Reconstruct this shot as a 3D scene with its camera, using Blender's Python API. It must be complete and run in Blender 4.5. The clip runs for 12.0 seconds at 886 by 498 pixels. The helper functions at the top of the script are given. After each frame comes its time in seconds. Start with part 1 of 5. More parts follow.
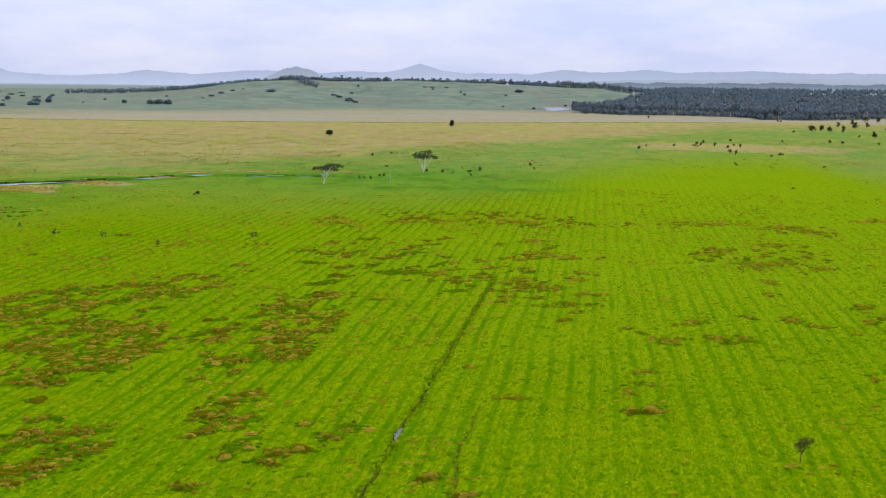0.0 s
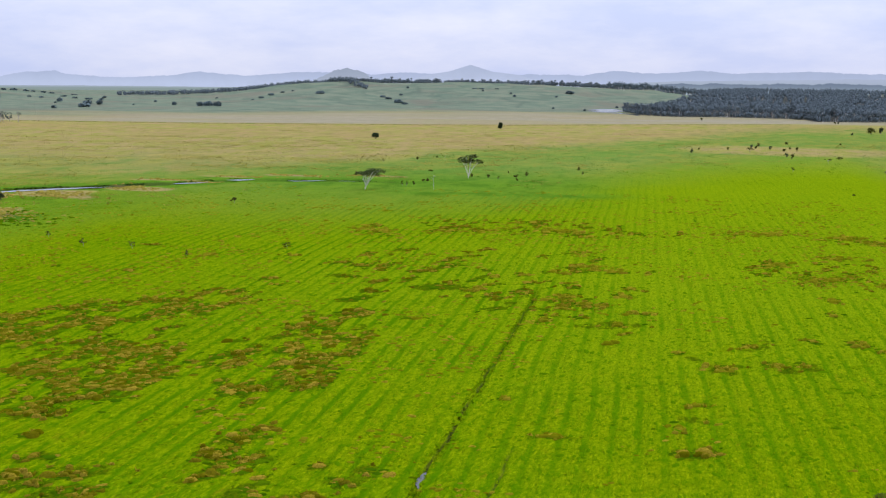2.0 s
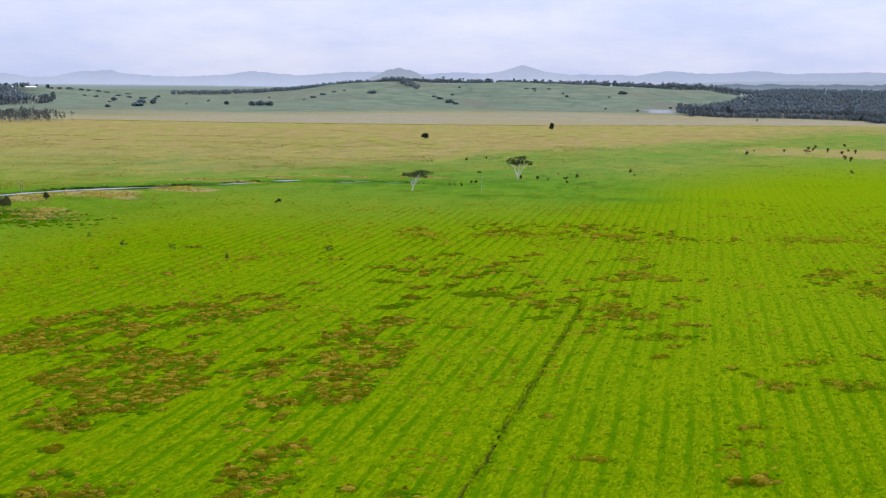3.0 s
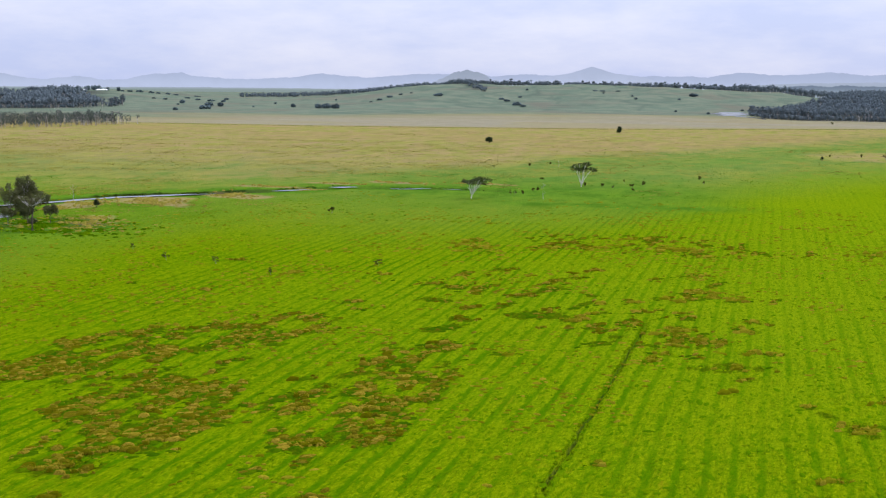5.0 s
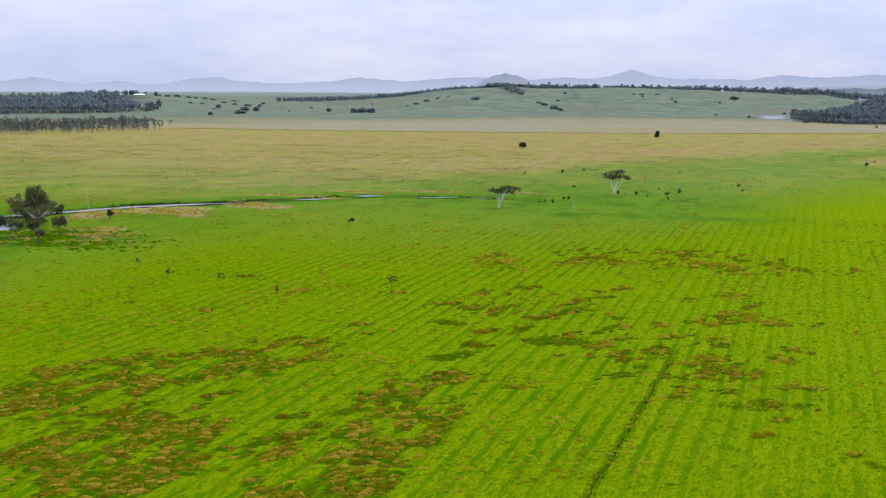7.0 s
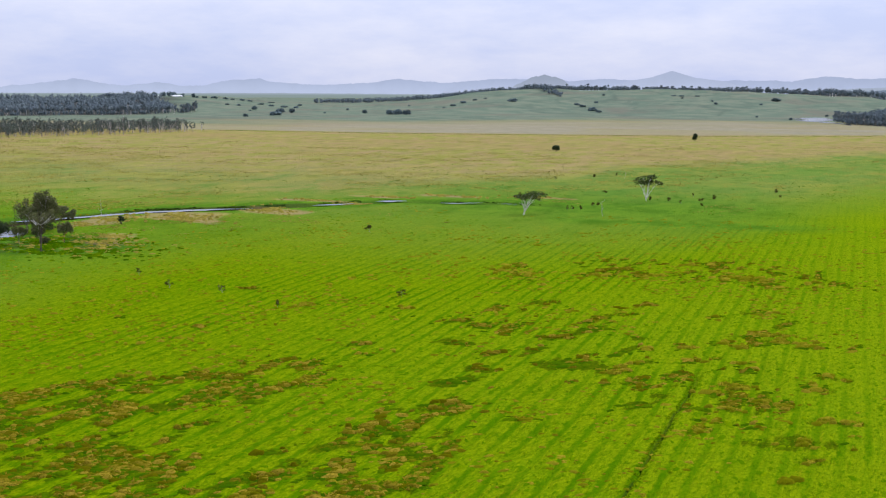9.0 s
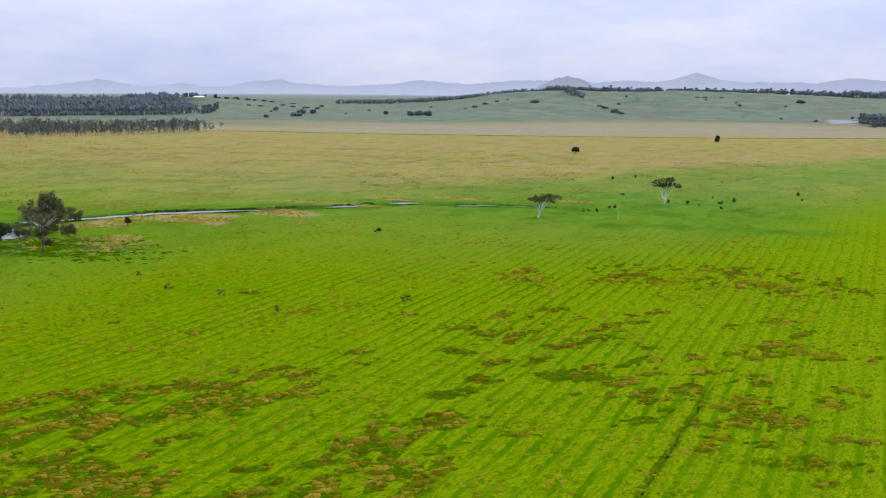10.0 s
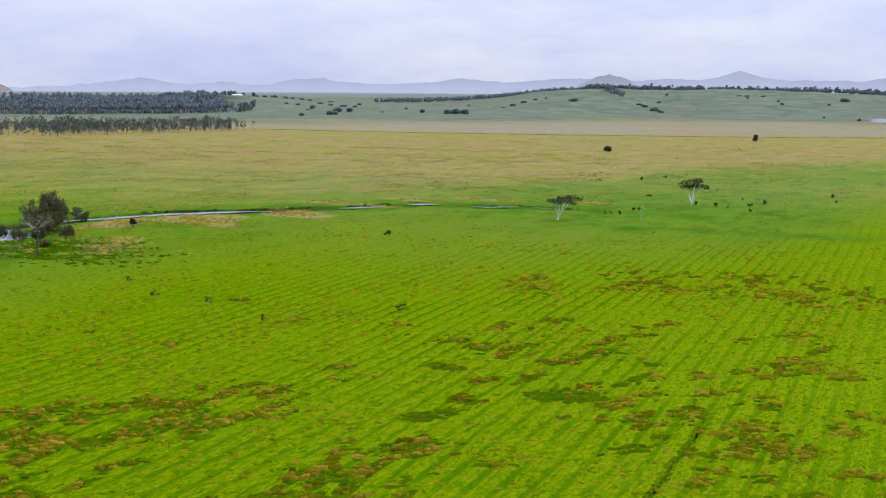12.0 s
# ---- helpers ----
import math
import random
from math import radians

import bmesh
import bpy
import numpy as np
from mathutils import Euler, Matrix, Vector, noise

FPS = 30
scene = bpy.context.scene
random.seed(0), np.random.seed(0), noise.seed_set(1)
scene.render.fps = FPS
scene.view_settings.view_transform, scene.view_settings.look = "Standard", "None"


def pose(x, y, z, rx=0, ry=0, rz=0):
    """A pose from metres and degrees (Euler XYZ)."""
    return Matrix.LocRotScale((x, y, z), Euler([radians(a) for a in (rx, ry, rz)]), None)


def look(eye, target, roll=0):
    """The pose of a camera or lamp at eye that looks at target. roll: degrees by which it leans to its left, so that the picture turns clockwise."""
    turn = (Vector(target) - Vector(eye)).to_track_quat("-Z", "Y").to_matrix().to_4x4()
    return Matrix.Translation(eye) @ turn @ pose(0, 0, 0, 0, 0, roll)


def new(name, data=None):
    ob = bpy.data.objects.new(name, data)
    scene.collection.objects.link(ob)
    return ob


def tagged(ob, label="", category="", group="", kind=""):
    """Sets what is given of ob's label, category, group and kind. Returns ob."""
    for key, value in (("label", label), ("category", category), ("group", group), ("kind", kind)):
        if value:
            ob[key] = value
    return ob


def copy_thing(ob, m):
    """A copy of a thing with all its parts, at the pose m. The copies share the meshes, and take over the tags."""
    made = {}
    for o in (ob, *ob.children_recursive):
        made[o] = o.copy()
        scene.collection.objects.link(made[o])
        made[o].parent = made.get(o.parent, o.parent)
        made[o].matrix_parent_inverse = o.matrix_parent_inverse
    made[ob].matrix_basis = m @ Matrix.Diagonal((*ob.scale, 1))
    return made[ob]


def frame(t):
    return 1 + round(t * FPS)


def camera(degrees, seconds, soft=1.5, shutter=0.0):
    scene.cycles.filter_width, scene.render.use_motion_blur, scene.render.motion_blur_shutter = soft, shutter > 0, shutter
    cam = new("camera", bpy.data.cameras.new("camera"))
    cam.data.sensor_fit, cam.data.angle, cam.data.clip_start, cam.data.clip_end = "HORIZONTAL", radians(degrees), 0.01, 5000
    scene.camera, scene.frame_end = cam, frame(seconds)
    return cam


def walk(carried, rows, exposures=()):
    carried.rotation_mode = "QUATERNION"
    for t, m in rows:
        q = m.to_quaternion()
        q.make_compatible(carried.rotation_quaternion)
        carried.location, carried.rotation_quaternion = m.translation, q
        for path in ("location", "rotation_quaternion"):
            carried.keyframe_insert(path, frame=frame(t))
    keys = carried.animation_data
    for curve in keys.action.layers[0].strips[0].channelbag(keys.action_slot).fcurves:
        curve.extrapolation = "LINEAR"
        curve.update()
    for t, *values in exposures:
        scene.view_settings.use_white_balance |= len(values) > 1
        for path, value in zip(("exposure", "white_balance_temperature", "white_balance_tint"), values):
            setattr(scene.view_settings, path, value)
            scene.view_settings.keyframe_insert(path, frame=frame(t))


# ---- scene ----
cam = camera(39.9, 12.0, soft=1.25)
METRES, EYE, TILT, LEAN, TURN = 115.73, 50.0, 0.0, 0.0, 8.4
PATH = [
    (0, (3.906, 2.584, 47.631), (3.506, 4.524, 47.354), 0.6),
    (0.5, (3.776, 6.873, 47.731), (3.356, 8.808, 47.454), 0.6),
    (1, (3.643, 10.92, 47.942), (3.207, 12.853, 47.666), 0.5),
    (1.5, (3.331, 15.406, 48.031), (2.875, 17.334, 47.756), 0.5),
    (2, (3.033, 19.888, 48.229), (2.552, 21.81, 47.953), 0.5),
    (2.5, (2.716, 24.526, 48.258), (2.202, 26.439, 47.982), 0.5),
    (3, (2.331, 28.969, 48.35), (1.769, 30.869, 48.073), 0.6),
    (5, (0.594, 47.175, 49.255), (-0.074, 49.04, 48.98), 0.5),
    (5.5, (0.088, 52.486, 49.42), (-0.6, 54.344, 49.146), 0.4),
    (6, (-0.28, 57.013, 49.746), (-0.981, 58.866, 49.474), 0.3),
    (6.5, (-0.629, 61.917, 49.916), (-1.343, 63.765, 49.645), 0.3),
    (7, (-0.786, 66.891, 49.981), (-1.515, 68.734, 49.711), 0.3),
    (9, (-1.373, 85.851, 50.148), (-2.162, 87.669, 49.88), 0.3),
    (9.5, (-1.469, 90.927, 49.913), (-2.275, 92.738, 49.646), 0.3),
    (10, (-1.204, 95.625, 49.708), (-2.028, 97.428, 49.442), 0.4),
    (10.5, (-0.724, 100.056, 49.602), (-1.567, 101.85, 49.336), 0.4),
    (11, (-0.137, 104.548, 49.554), (-0.994, 106.336, 49.287), 0.4),
    (11.5, (0.405, 109.195, 49.451), (-0.466, 110.976, 49.182), 0.4),
    (12, (1.071, 113.787, 49.411), (0.185, 115.56, 49.142), 0.4),
]
# camera: a small drone flying forward some 50 m above the plain
walk(cam, [(t, look(eye, target, roll)) for t, eye, target, roll in PATH], [(0.0, 0.02, 6500.0, 10.0), (4.0, 0.0, 6500.0, 10.0), (7.0, -0.02, 6500.0, 10.0), (12.0, -0.05, 6500.0, 10.0)])

# ---- sky and sun: thin bright overcast ----
world = bpy.data.worlds.new("overcast_sky")
scene.world = world
world.use_nodes = True
SUN_UP, SUN_TURN = 42.0, 28.0


def sky_nodes(tree):
    n, l = tree.nodes, tree.links
    n.clear()
    out, back = n.new("ShaderNodeOutputWorld"), n.new("ShaderNodeBackground")
    sky = n.new("ShaderNodeTexSky")
    sky.sky_type, sky.sun_disc = "NISHITA", False
    sky.sun_elevation, sky.sun_rotation = radians(SUN_UP), radians(SUN_TURN)
    dim = n.new("ShaderNodeVectorMath")
    dim.operation = "SCALE"
    dim.inputs["Scale"].default_value = 0.1
    l.new(sky.outputs[0], dim.inputs[0])
    place = n.new("ShaderNodeTexCoord")
    flat = n.new("ShaderNodeMapping")
    flat.inputs["Scale"].default_value = (1.0, 1.0, 3.6)
    l.new(place.outputs["Generated"], flat.inputs["Vector"])
    puff = n.new("ShaderNodeTexNoise")
    puff.inputs["Scale"].default_value, puff.inputs["Detail"].default_value, puff.inputs["Roughness"].default_value = 3.4, 8.0, 0.6
    l.new(flat.outputs[0], puff.inputs["Vector"])
    ramp = n.new("ShaderNodeValToRGB")
    ramp.color_ramp.elements[0].position, ramp.color_ramp.elements[0].color = 0.42, (0.662, 0.755, 1.11, 1)
    ramp.color_ramp.elements[1].position, ramp.color_ramp.elements[1].color = 0.66, (0.94, 0.97, 1.18, 1)
    l.new(puff.outputs[0], ramp.inputs[0])
    mix = n.new("ShaderNodeMix")
    mix.data_type = "RGBA"
    mix.inputs["Factor"].default_value = 0.90
    l.new(dim.outputs[0], mix.inputs["A"])
    l.new(ramp.outputs[0], mix.inputs["B"])
    # an overcast sky is about three times brighter overhead than at the horizon
    cut = n.new("ShaderNodeSeparateXYZ")
    l.new(place.outputs["Generated"], cut.inputs[0])
    rise = n.new("ShaderNodeMapRange")
    rise.inputs["From Min"].default_value, rise.inputs["From Max"].default_value = 0.0, 1.0
    rise.inputs["To Min"].default_value, rise.inputs["To Max"].default_value = 0.86, 2.25
    l.new(cut.outputs["Z"], rise.inputs["Value"])
    l.new(rise.outputs[0], back.inputs["Strength"])
    l.new(mix.outputs["Result"], back.inputs["Color"])
    l.new(back.outputs[0], out.inputs[0])


sky_nodes(world.node_tree)
sun = new("sun", bpy.data.lights.new("sun", "SUN"))
sun.data.energy, sun.data.angle, sun.data.color = 2.3, radians(9), (1.0, 0.94, 0.84)
sun.matrix_world = look((0, 0, 0), (-math.sin(radians(SUN_TURN)) * math.cos(radians(SUN_UP)),
                                     -math.cos(radians(SUN_TURN)) * math.cos(radians(SUN_UP)), -math.sin(radians(SUN_UP))))


# ---- materials ----
def material(name, rough=0.8, specular=0.2):
    m = bpy.data.materials.new(name)
    m.use_nodes = True
    b = m.node_tree.nodes["Principled BSDF"]
    b.inputs["Roughness"].default_value = rough
    b.inputs["Specular IOR Level"].default_value = specular
    return m, m.node_tree.nodes, m.node_tree.links, b


def noise_node(n, l, scale, detail=4.0, rough=0.55, vector=None, distort=0.0):
    t = n.new("ShaderNodeTexNoise")
    t.inputs["Scale"].default_value, t.inputs["Detail"].default_value = scale, detail
    t.inputs["Roughness"].default_value, t.inputs["Distortion"].default_value = rough, distort
    if vector is not None:
        l.new(vector, t.inputs["Vector"])
    return t.outputs[0]


def ramp_node(n, l, value, stops):
    r = n.new("ShaderNodeValToRGB")
    e = r.color_ramp.elements
    while len(e) < len(stops):
        e.new(0.5)
    for k, (at, c) in zip(e, stops):
        k.position, k.color = at, (*c, 1)
    l.new(value, r.inputs[0])
    return r.outputs[0]


def blend(n, l, fac, a, b):
    m = n.new("ShaderNodeMix")
    m.data_type = "RGBA"
    for socket, v in (("Factor", fac), ("A", a), ("B", b)):
        if isinstance(v, tuple):
            m.inputs[6 if socket == "A" else 7].default_value = (*v, 1)
        elif isinstance(v, float):
            m.inputs[0].default_value = v
        else:
            l.new(v, m.inputs[{"Factor": 0, "A": 6, "B": 7}[socket]])
    return m.outputs[2]


def maths(n, l, op, a, b=None, c=None, clamp=False):
    m = n.new("ShaderNodeMath")
    m.operation, m.use_clamp = op, clamp
    for i, v in enumerate((a, b, c)):
        if v is None:
            continue
        if isinstance(v, (int, float)):
            m.inputs[i].default_value = v
        else:
            l.new(v, m.inputs[i])
    return m.outputs[0]


def remap(n, l, v, a, b, c=0.0, d=1.0):
    m = n.new("ShaderNodeMapRange")
    m.interpolation_type = "SMOOTHSTEP"
    for i, k in enumerate((a, b, c, d)):
        m.inputs[i + 1].default_value = k
    l.new(v, m.inputs[0])
    return m.outputs[0]


def bump(n, l, b, height, strength, distance):
    k = n.new("ShaderNodeBump")
    k.inputs["Strength"].default_value, k.inputs["Distance"].default_value = strength, distance
    l.new(height, k.inputs["Height"])
    l.new(k.outputs[0], b.inputs["Normal"])


def leaf_material(name, dark, light, rough=0.65, patch=0.25, warm=None, gloss=0.05, through_light=0.35):
    """Leaves or blades: every blade has its own tone, and whole clumps shift together."""
    m, n, l, b = material(name, rough, gloss)
    geo, obj, where = n.new("ShaderNodeNewGeometry"), n.new("ShaderNodeObjectInfo"), n.new("ShaderNodeTexCoord")
    c = blend(n, l, geo.outputs["Random Per Island"], dark, light)
    big = remap(n, l, noise_node(n, l, patch, 3.0, 0.5, where.outputs["Object"]), 0.35, 0.65)
    c = blend(n, l, maths(n, l, "MULTIPLY", big, 0.45), c, warm or tuple(0.6 * (a + k) / 2 for a, k in zip(dark, light)))
    hsv = n.new("ShaderNodeHueSaturation")
    l.new(c, hsv.inputs["Color"])
    l.new(remap(n, l, obj.outputs["Random"], 0.0, 1.0, 0.8, 1.2), hsv.inputs["Value"])
    l.new(hsv.outputs[0], b.inputs["Base Color"])
    thin, both = n.new("ShaderNodeBsdfTranslucent"), n.new("ShaderNodeMixShader")
    out = next(q for q in n if q.bl_idname == "ShaderNodeOutputMaterial")
    both.inputs[0].default_value = through_light
    l.new(hsv.outputs[0], thin.inputs["Color"])
    l.new(b.outputs[0], both.inputs[1])
    l.new(thin.outputs[0], both.inputs[2])
    l.new(both.outputs[0], out.inputs["Surface"])
    return m


def bark_material(name, dark, light, scale=3.0, cut=0.5):
    m, n, l, b = material(name, 0.85, 0.15)
    where = n.new("ShaderNodeTexCoord")
    stretch = n.new("ShaderNodeMapping")
    stretch.inputs["Scale"].default_value = (1, 1, 0.25)
    l.new(where.outputs["Object"], stretch.inputs["Vector"])
    t = noise_node(n, l, scale, 5.0, 0.6, stretch.outputs[0])
    l.new(ramp_node(n, l, t, [(cut - 0.16, dark), (cut + 0.1, light)]), b.inputs["Base Color"])
    bump(n, l, b, t, 0.5, 0.05)
    return m


def water_material(name, rough, ripple):
    m, n, l, b = material(name, rough, 0.5)
    where = n.new("ShaderNodeTexCoord")
    t = noise_node(n, l, 0.9, 4.0, 0.55, where.outputs["Object"])
    l.new(ramp_node(n, l, noise_node(n, l, 0.12, 3.0, 0.5, where.outputs["Object"]), [(0.35, (0.03, 0.035, 0.02)), (0.7, (0.09, 0.085, 0.05))]), b.inputs["Base Color"])
    b.inputs["IOR"].default_value = 1.33
    bump(n, l, b, t, ripple, 0.05)
    return m


def plain_material(name, dark, light, scale=1.0, rough=0.6, metal=0.0):
    m, n, l, b = material(name, rough, 0.3)
    where = n.new("ShaderNodeTexCoord")
    t = noise_node(n, l, scale, 5.0, 0.6, where.outputs["Object"])
    l.new(ramp_node(n, l, t, [(0.3, dark), (0.7, light)]), b.inputs["Base Color"])
    b.inputs["Metallic"].default_value = metal
    return m


def ground_material():
    """Wet-season pasture. The mesh carries where it is mown, tan, lush, tussocky or bare; grain and rows come on top."""
    m, n, l, b = material("pasture", 0.95, 0.0)
    p = n.new("ShaderNodeTexCoord").outputs["Object"]

    def field(name):
        a = n.new("ShaderNodeAttribute")
        a.attribute_name = name
        return a.outputs["Fac"]

    fine = noise_node(n, l, 1.6, 6.0, 0.62, p)
    mid = noise_node(n, l, 0.16, 5.0, 0.6, p, 0.4)
    wide = noise_node(n, l, 0.025, 4.0, 0.55, p, 0.3)
    wider = noise_node(n, l, 0.006, 5.0, 0.6, p, 0.5)
    # short green pasture, yellower where it was cut
    turned = n.new("ShaderNodeMapping")
    turned.inputs["Rotation"].default_value = (0, 0, -ROW_TURN)
    turned.inputs["Scale"].default_value = (1.0, 0.32, 1.0)
    l.new(p, turned.inputs["Vector"])
    blot = noise_node(n, l, 1.1, 5.0, 0.6, turned.outputs[0], 0.3)
    green = blend(n, l, remap(n, l, fine, 0.36, 0.64), (0.088, 0.158, 0.0005), (0.142, 0.206, 0.0010))
    green = blend(n, l, remap(n, l, mid, 0.42, 0.66, 0.0, 0.55), green, (0.152, 0.200, 0.0008))
    green = blend(n, l, remap(n, l, wide, 0.48, 0.70, 0.0, 0.6), green, (0.080, 0.164, 0.0008))
    # seed heads and thin spots where the old sward shows through
    thin = maths(n, l, "MULTIPLY", remap(n, l, noise_node(n, l, 0.42, 6.0, 0.72, turned.outputs[0], 0.4), 0.55, 0.68, 0.0, 0.75), remap(n, l, noise_node(n, l, 0.05, 3.0, 0.5, p), 0.45, 0.65, 0.25, 1.0))
    green = blend(n, l, thin, green, (0.185, 0.160, 0.004))
    # grazing-angle brightness put into the grass colour out towards the flat
    green = blend(n, l, maths(n, l, "MULTIPLY", field("grazing_lift"), remap(n, l, fine, 0.30, 0.6, 0.2, 0.6)), green, (0.182, 0.258, 0.005))
    # tufts drawn out along the rows: tips lit and hollows shaded in the colour
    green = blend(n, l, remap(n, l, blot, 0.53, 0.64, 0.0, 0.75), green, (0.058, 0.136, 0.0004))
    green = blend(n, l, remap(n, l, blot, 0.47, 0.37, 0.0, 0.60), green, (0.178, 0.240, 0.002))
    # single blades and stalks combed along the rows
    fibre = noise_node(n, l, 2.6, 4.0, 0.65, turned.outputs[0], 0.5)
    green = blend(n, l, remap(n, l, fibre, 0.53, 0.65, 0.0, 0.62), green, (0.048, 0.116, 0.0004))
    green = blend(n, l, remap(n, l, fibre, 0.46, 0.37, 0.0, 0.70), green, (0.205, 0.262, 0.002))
    # mowing rows: a lusher strip every few metres, darkened with furrow shade in its colour
    cut = n.new("ShaderNodeSeparateXYZ")
    l.new(p, cut.inputs[0])
    along = maths(n, l, "ADD", maths(n, l, "MULTIPLY", cut.outputs["X"], COS_ROW), maths(n, l, "MULTIPLY", cut.outputs["Y"], SIN_ROW))
    jag = maths(n, l, "MULTIPLY", maths(n, l, "SUBTRACT", blot, 0.5), 1.3)
    across = maths(n, l, "ADD", maths(n, l, "ADD", along, field("sway")), jag)
    wave = maths(n, l, "SINE", maths(n, l, "MULTIPLY", across, 2 * math.pi / ROW))
    wheel = maths(n, l, "SINE", maths(n, l, "MULTIPLY", across, 4 * math.pi / ROW))
    row = maths(n, l, "MAXIMUM", remap(n, l, wave, 0.25, 0.95), remap(n, l, wheel, 0.55, 0.98, 0.0, 0.35))
    worn = remap(n, l, noise_node(n, l, 0.035, 3.0, 0.6, p), 0.32, 0.62, 0.30, 1.0)
    row = maths(n, l, "MULTIPLY", maths(n, l, "MULTIPLY", row, worn), field("mown"))
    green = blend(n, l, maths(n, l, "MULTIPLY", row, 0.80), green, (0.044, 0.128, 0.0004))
    # the unmown flat beyond is a seeding sward in drifts, dulled by haze put into its colour
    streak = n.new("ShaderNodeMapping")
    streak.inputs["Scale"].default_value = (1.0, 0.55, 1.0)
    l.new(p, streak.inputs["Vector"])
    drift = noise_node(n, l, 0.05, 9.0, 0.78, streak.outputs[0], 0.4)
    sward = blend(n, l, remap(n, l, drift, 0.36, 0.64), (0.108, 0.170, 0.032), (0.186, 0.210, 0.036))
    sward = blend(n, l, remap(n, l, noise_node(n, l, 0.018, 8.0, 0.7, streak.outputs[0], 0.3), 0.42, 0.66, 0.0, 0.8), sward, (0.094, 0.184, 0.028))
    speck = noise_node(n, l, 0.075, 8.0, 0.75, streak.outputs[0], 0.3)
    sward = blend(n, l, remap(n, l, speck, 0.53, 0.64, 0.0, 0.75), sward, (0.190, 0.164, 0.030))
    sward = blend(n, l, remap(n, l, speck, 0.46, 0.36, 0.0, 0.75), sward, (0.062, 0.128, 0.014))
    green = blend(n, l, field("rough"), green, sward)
    # lush wet grass along the creek
    green = blend(n, l, field("lush"), green, blend(n, l, remap(n, l, speck, 0.36, 0.62), (0.042, 0.120, 0.008), (0.088, 0.192, 0.012)))
    # tan seeding grass farther out, in streaky drifts, with haze blue mixed into its colour
    tan = blend(n, l, remap(n, l, drift, 0.42, 0.58), (0.266, 0.200, 0.084), (0.214, 0.213, 0.046))
    tan = blend(n, l, remap(n, l, wider, 0.46, 0.64, 0.0, 0.7), tan, (0.250, 0.182, 0.072))
    tan = blend(n, l, remap(n, l, speck, 0.53, 0.64, 0.0, 0.8), tan, (0.305, 0.245, 0.078))
    tan = blend(n, l, remap(n, l, speck, 0.47, 0.37, 0.0, 0.8), tan, (0.150, 0.150, 0.036))
    some = maths(n, l, "ADD", field("tan"), maths(n, l, "MULTIPLY", maths(n, l, "SUBTRACT", drift, 0.5), 1.7))
    c = blend(n, l, maths(n, l, "MULTIPLY", remap(n, l, some, 0.15, 0.8), remap(n, l, field("tan"), 0.0, 0.12)), green, tan)
    # bleached sedge flats below the hills, greyed by haze put into the colour
    pale = blend(n, l, remap(n, l, drift, 0.36, 0.64), (0.216, 0.200, 0.128), (0.258, 0.226, 0.156))
    c = blend(n, l, field("pale"), c, pale)
    # grazed hill slopes, with bluish distance haze put into the colour
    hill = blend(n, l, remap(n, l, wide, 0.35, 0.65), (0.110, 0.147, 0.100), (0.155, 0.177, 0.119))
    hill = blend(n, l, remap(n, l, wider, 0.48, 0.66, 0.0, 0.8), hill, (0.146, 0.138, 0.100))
    # darker gully lines winding over the slopes
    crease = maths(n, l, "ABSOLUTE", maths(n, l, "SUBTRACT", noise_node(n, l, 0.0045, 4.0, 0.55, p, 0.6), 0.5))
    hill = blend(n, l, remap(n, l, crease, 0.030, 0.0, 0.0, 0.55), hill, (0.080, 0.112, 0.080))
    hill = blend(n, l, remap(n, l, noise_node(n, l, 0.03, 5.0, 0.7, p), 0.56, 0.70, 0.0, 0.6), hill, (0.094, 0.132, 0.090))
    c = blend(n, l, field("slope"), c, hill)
    # dead tussock litter and bare mud, both carrying shade put into the colour
    shaded_litter = blend(n, l, remap(n, l, fine, 0.35, 0.66), (0.020, 0.056, 0.0008), (0.066, 0.084, 0.0015))
    dry = maths(n, l, "ADD", field("dry"), maths(n, l, "MULTIPLY", maths(n, l, "SUBTRACT", noise_node(n, l, 0.6, 6.0, 0.7, turned.outputs[0]), 0.47), 2.4))
    c = blend(n, l, maths(n, l, "MULTIPLY", remap(n, l, dry, 0.25, 0.75, 0.0, 0.8), remap(n, l, field("dry"), 0.0, 0.15)), c, shaded_litter)
    c = blend(n, l, field("mud_shade"), c, blend(n, l, fine, (0.018, 0.016, 0.008), (0.045, 0.036, 0.018)))
    # forest floor: fallen leaves, with canopy shade put into the colour
    c = blend(n, l, field("shaded_litter"), c, blend(n, l, fine, (0.040, 0.044, 0.036), (0.070, 0.072, 0.060)))
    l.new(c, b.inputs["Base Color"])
    b.inputs["Sheen Weight"].default_value, b.inputs["Sheen Roughness"].default_value = 0.10, 0.5
    l.new(c, b.inputs["Sheen Tint"])
    bump(n, l, b, maths(n, l, "ADD", maths(n, l, "MULTIPLY", blot, 1.2), maths(n, l, "MULTIPLY", fibre, 0.9)), 1.0, 0.52)
    return m


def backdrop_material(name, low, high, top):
    """Ranges many kilometres off: a plain glowing distance, the haze of the air between put into its colour."""
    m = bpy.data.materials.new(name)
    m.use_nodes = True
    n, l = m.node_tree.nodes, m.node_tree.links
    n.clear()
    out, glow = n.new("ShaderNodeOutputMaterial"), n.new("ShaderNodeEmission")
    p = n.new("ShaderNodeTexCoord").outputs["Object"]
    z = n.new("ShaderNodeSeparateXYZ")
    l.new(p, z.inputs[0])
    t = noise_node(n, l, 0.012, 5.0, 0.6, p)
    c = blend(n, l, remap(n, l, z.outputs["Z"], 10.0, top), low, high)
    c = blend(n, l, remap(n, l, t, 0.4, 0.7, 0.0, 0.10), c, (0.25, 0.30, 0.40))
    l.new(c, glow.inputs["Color"])
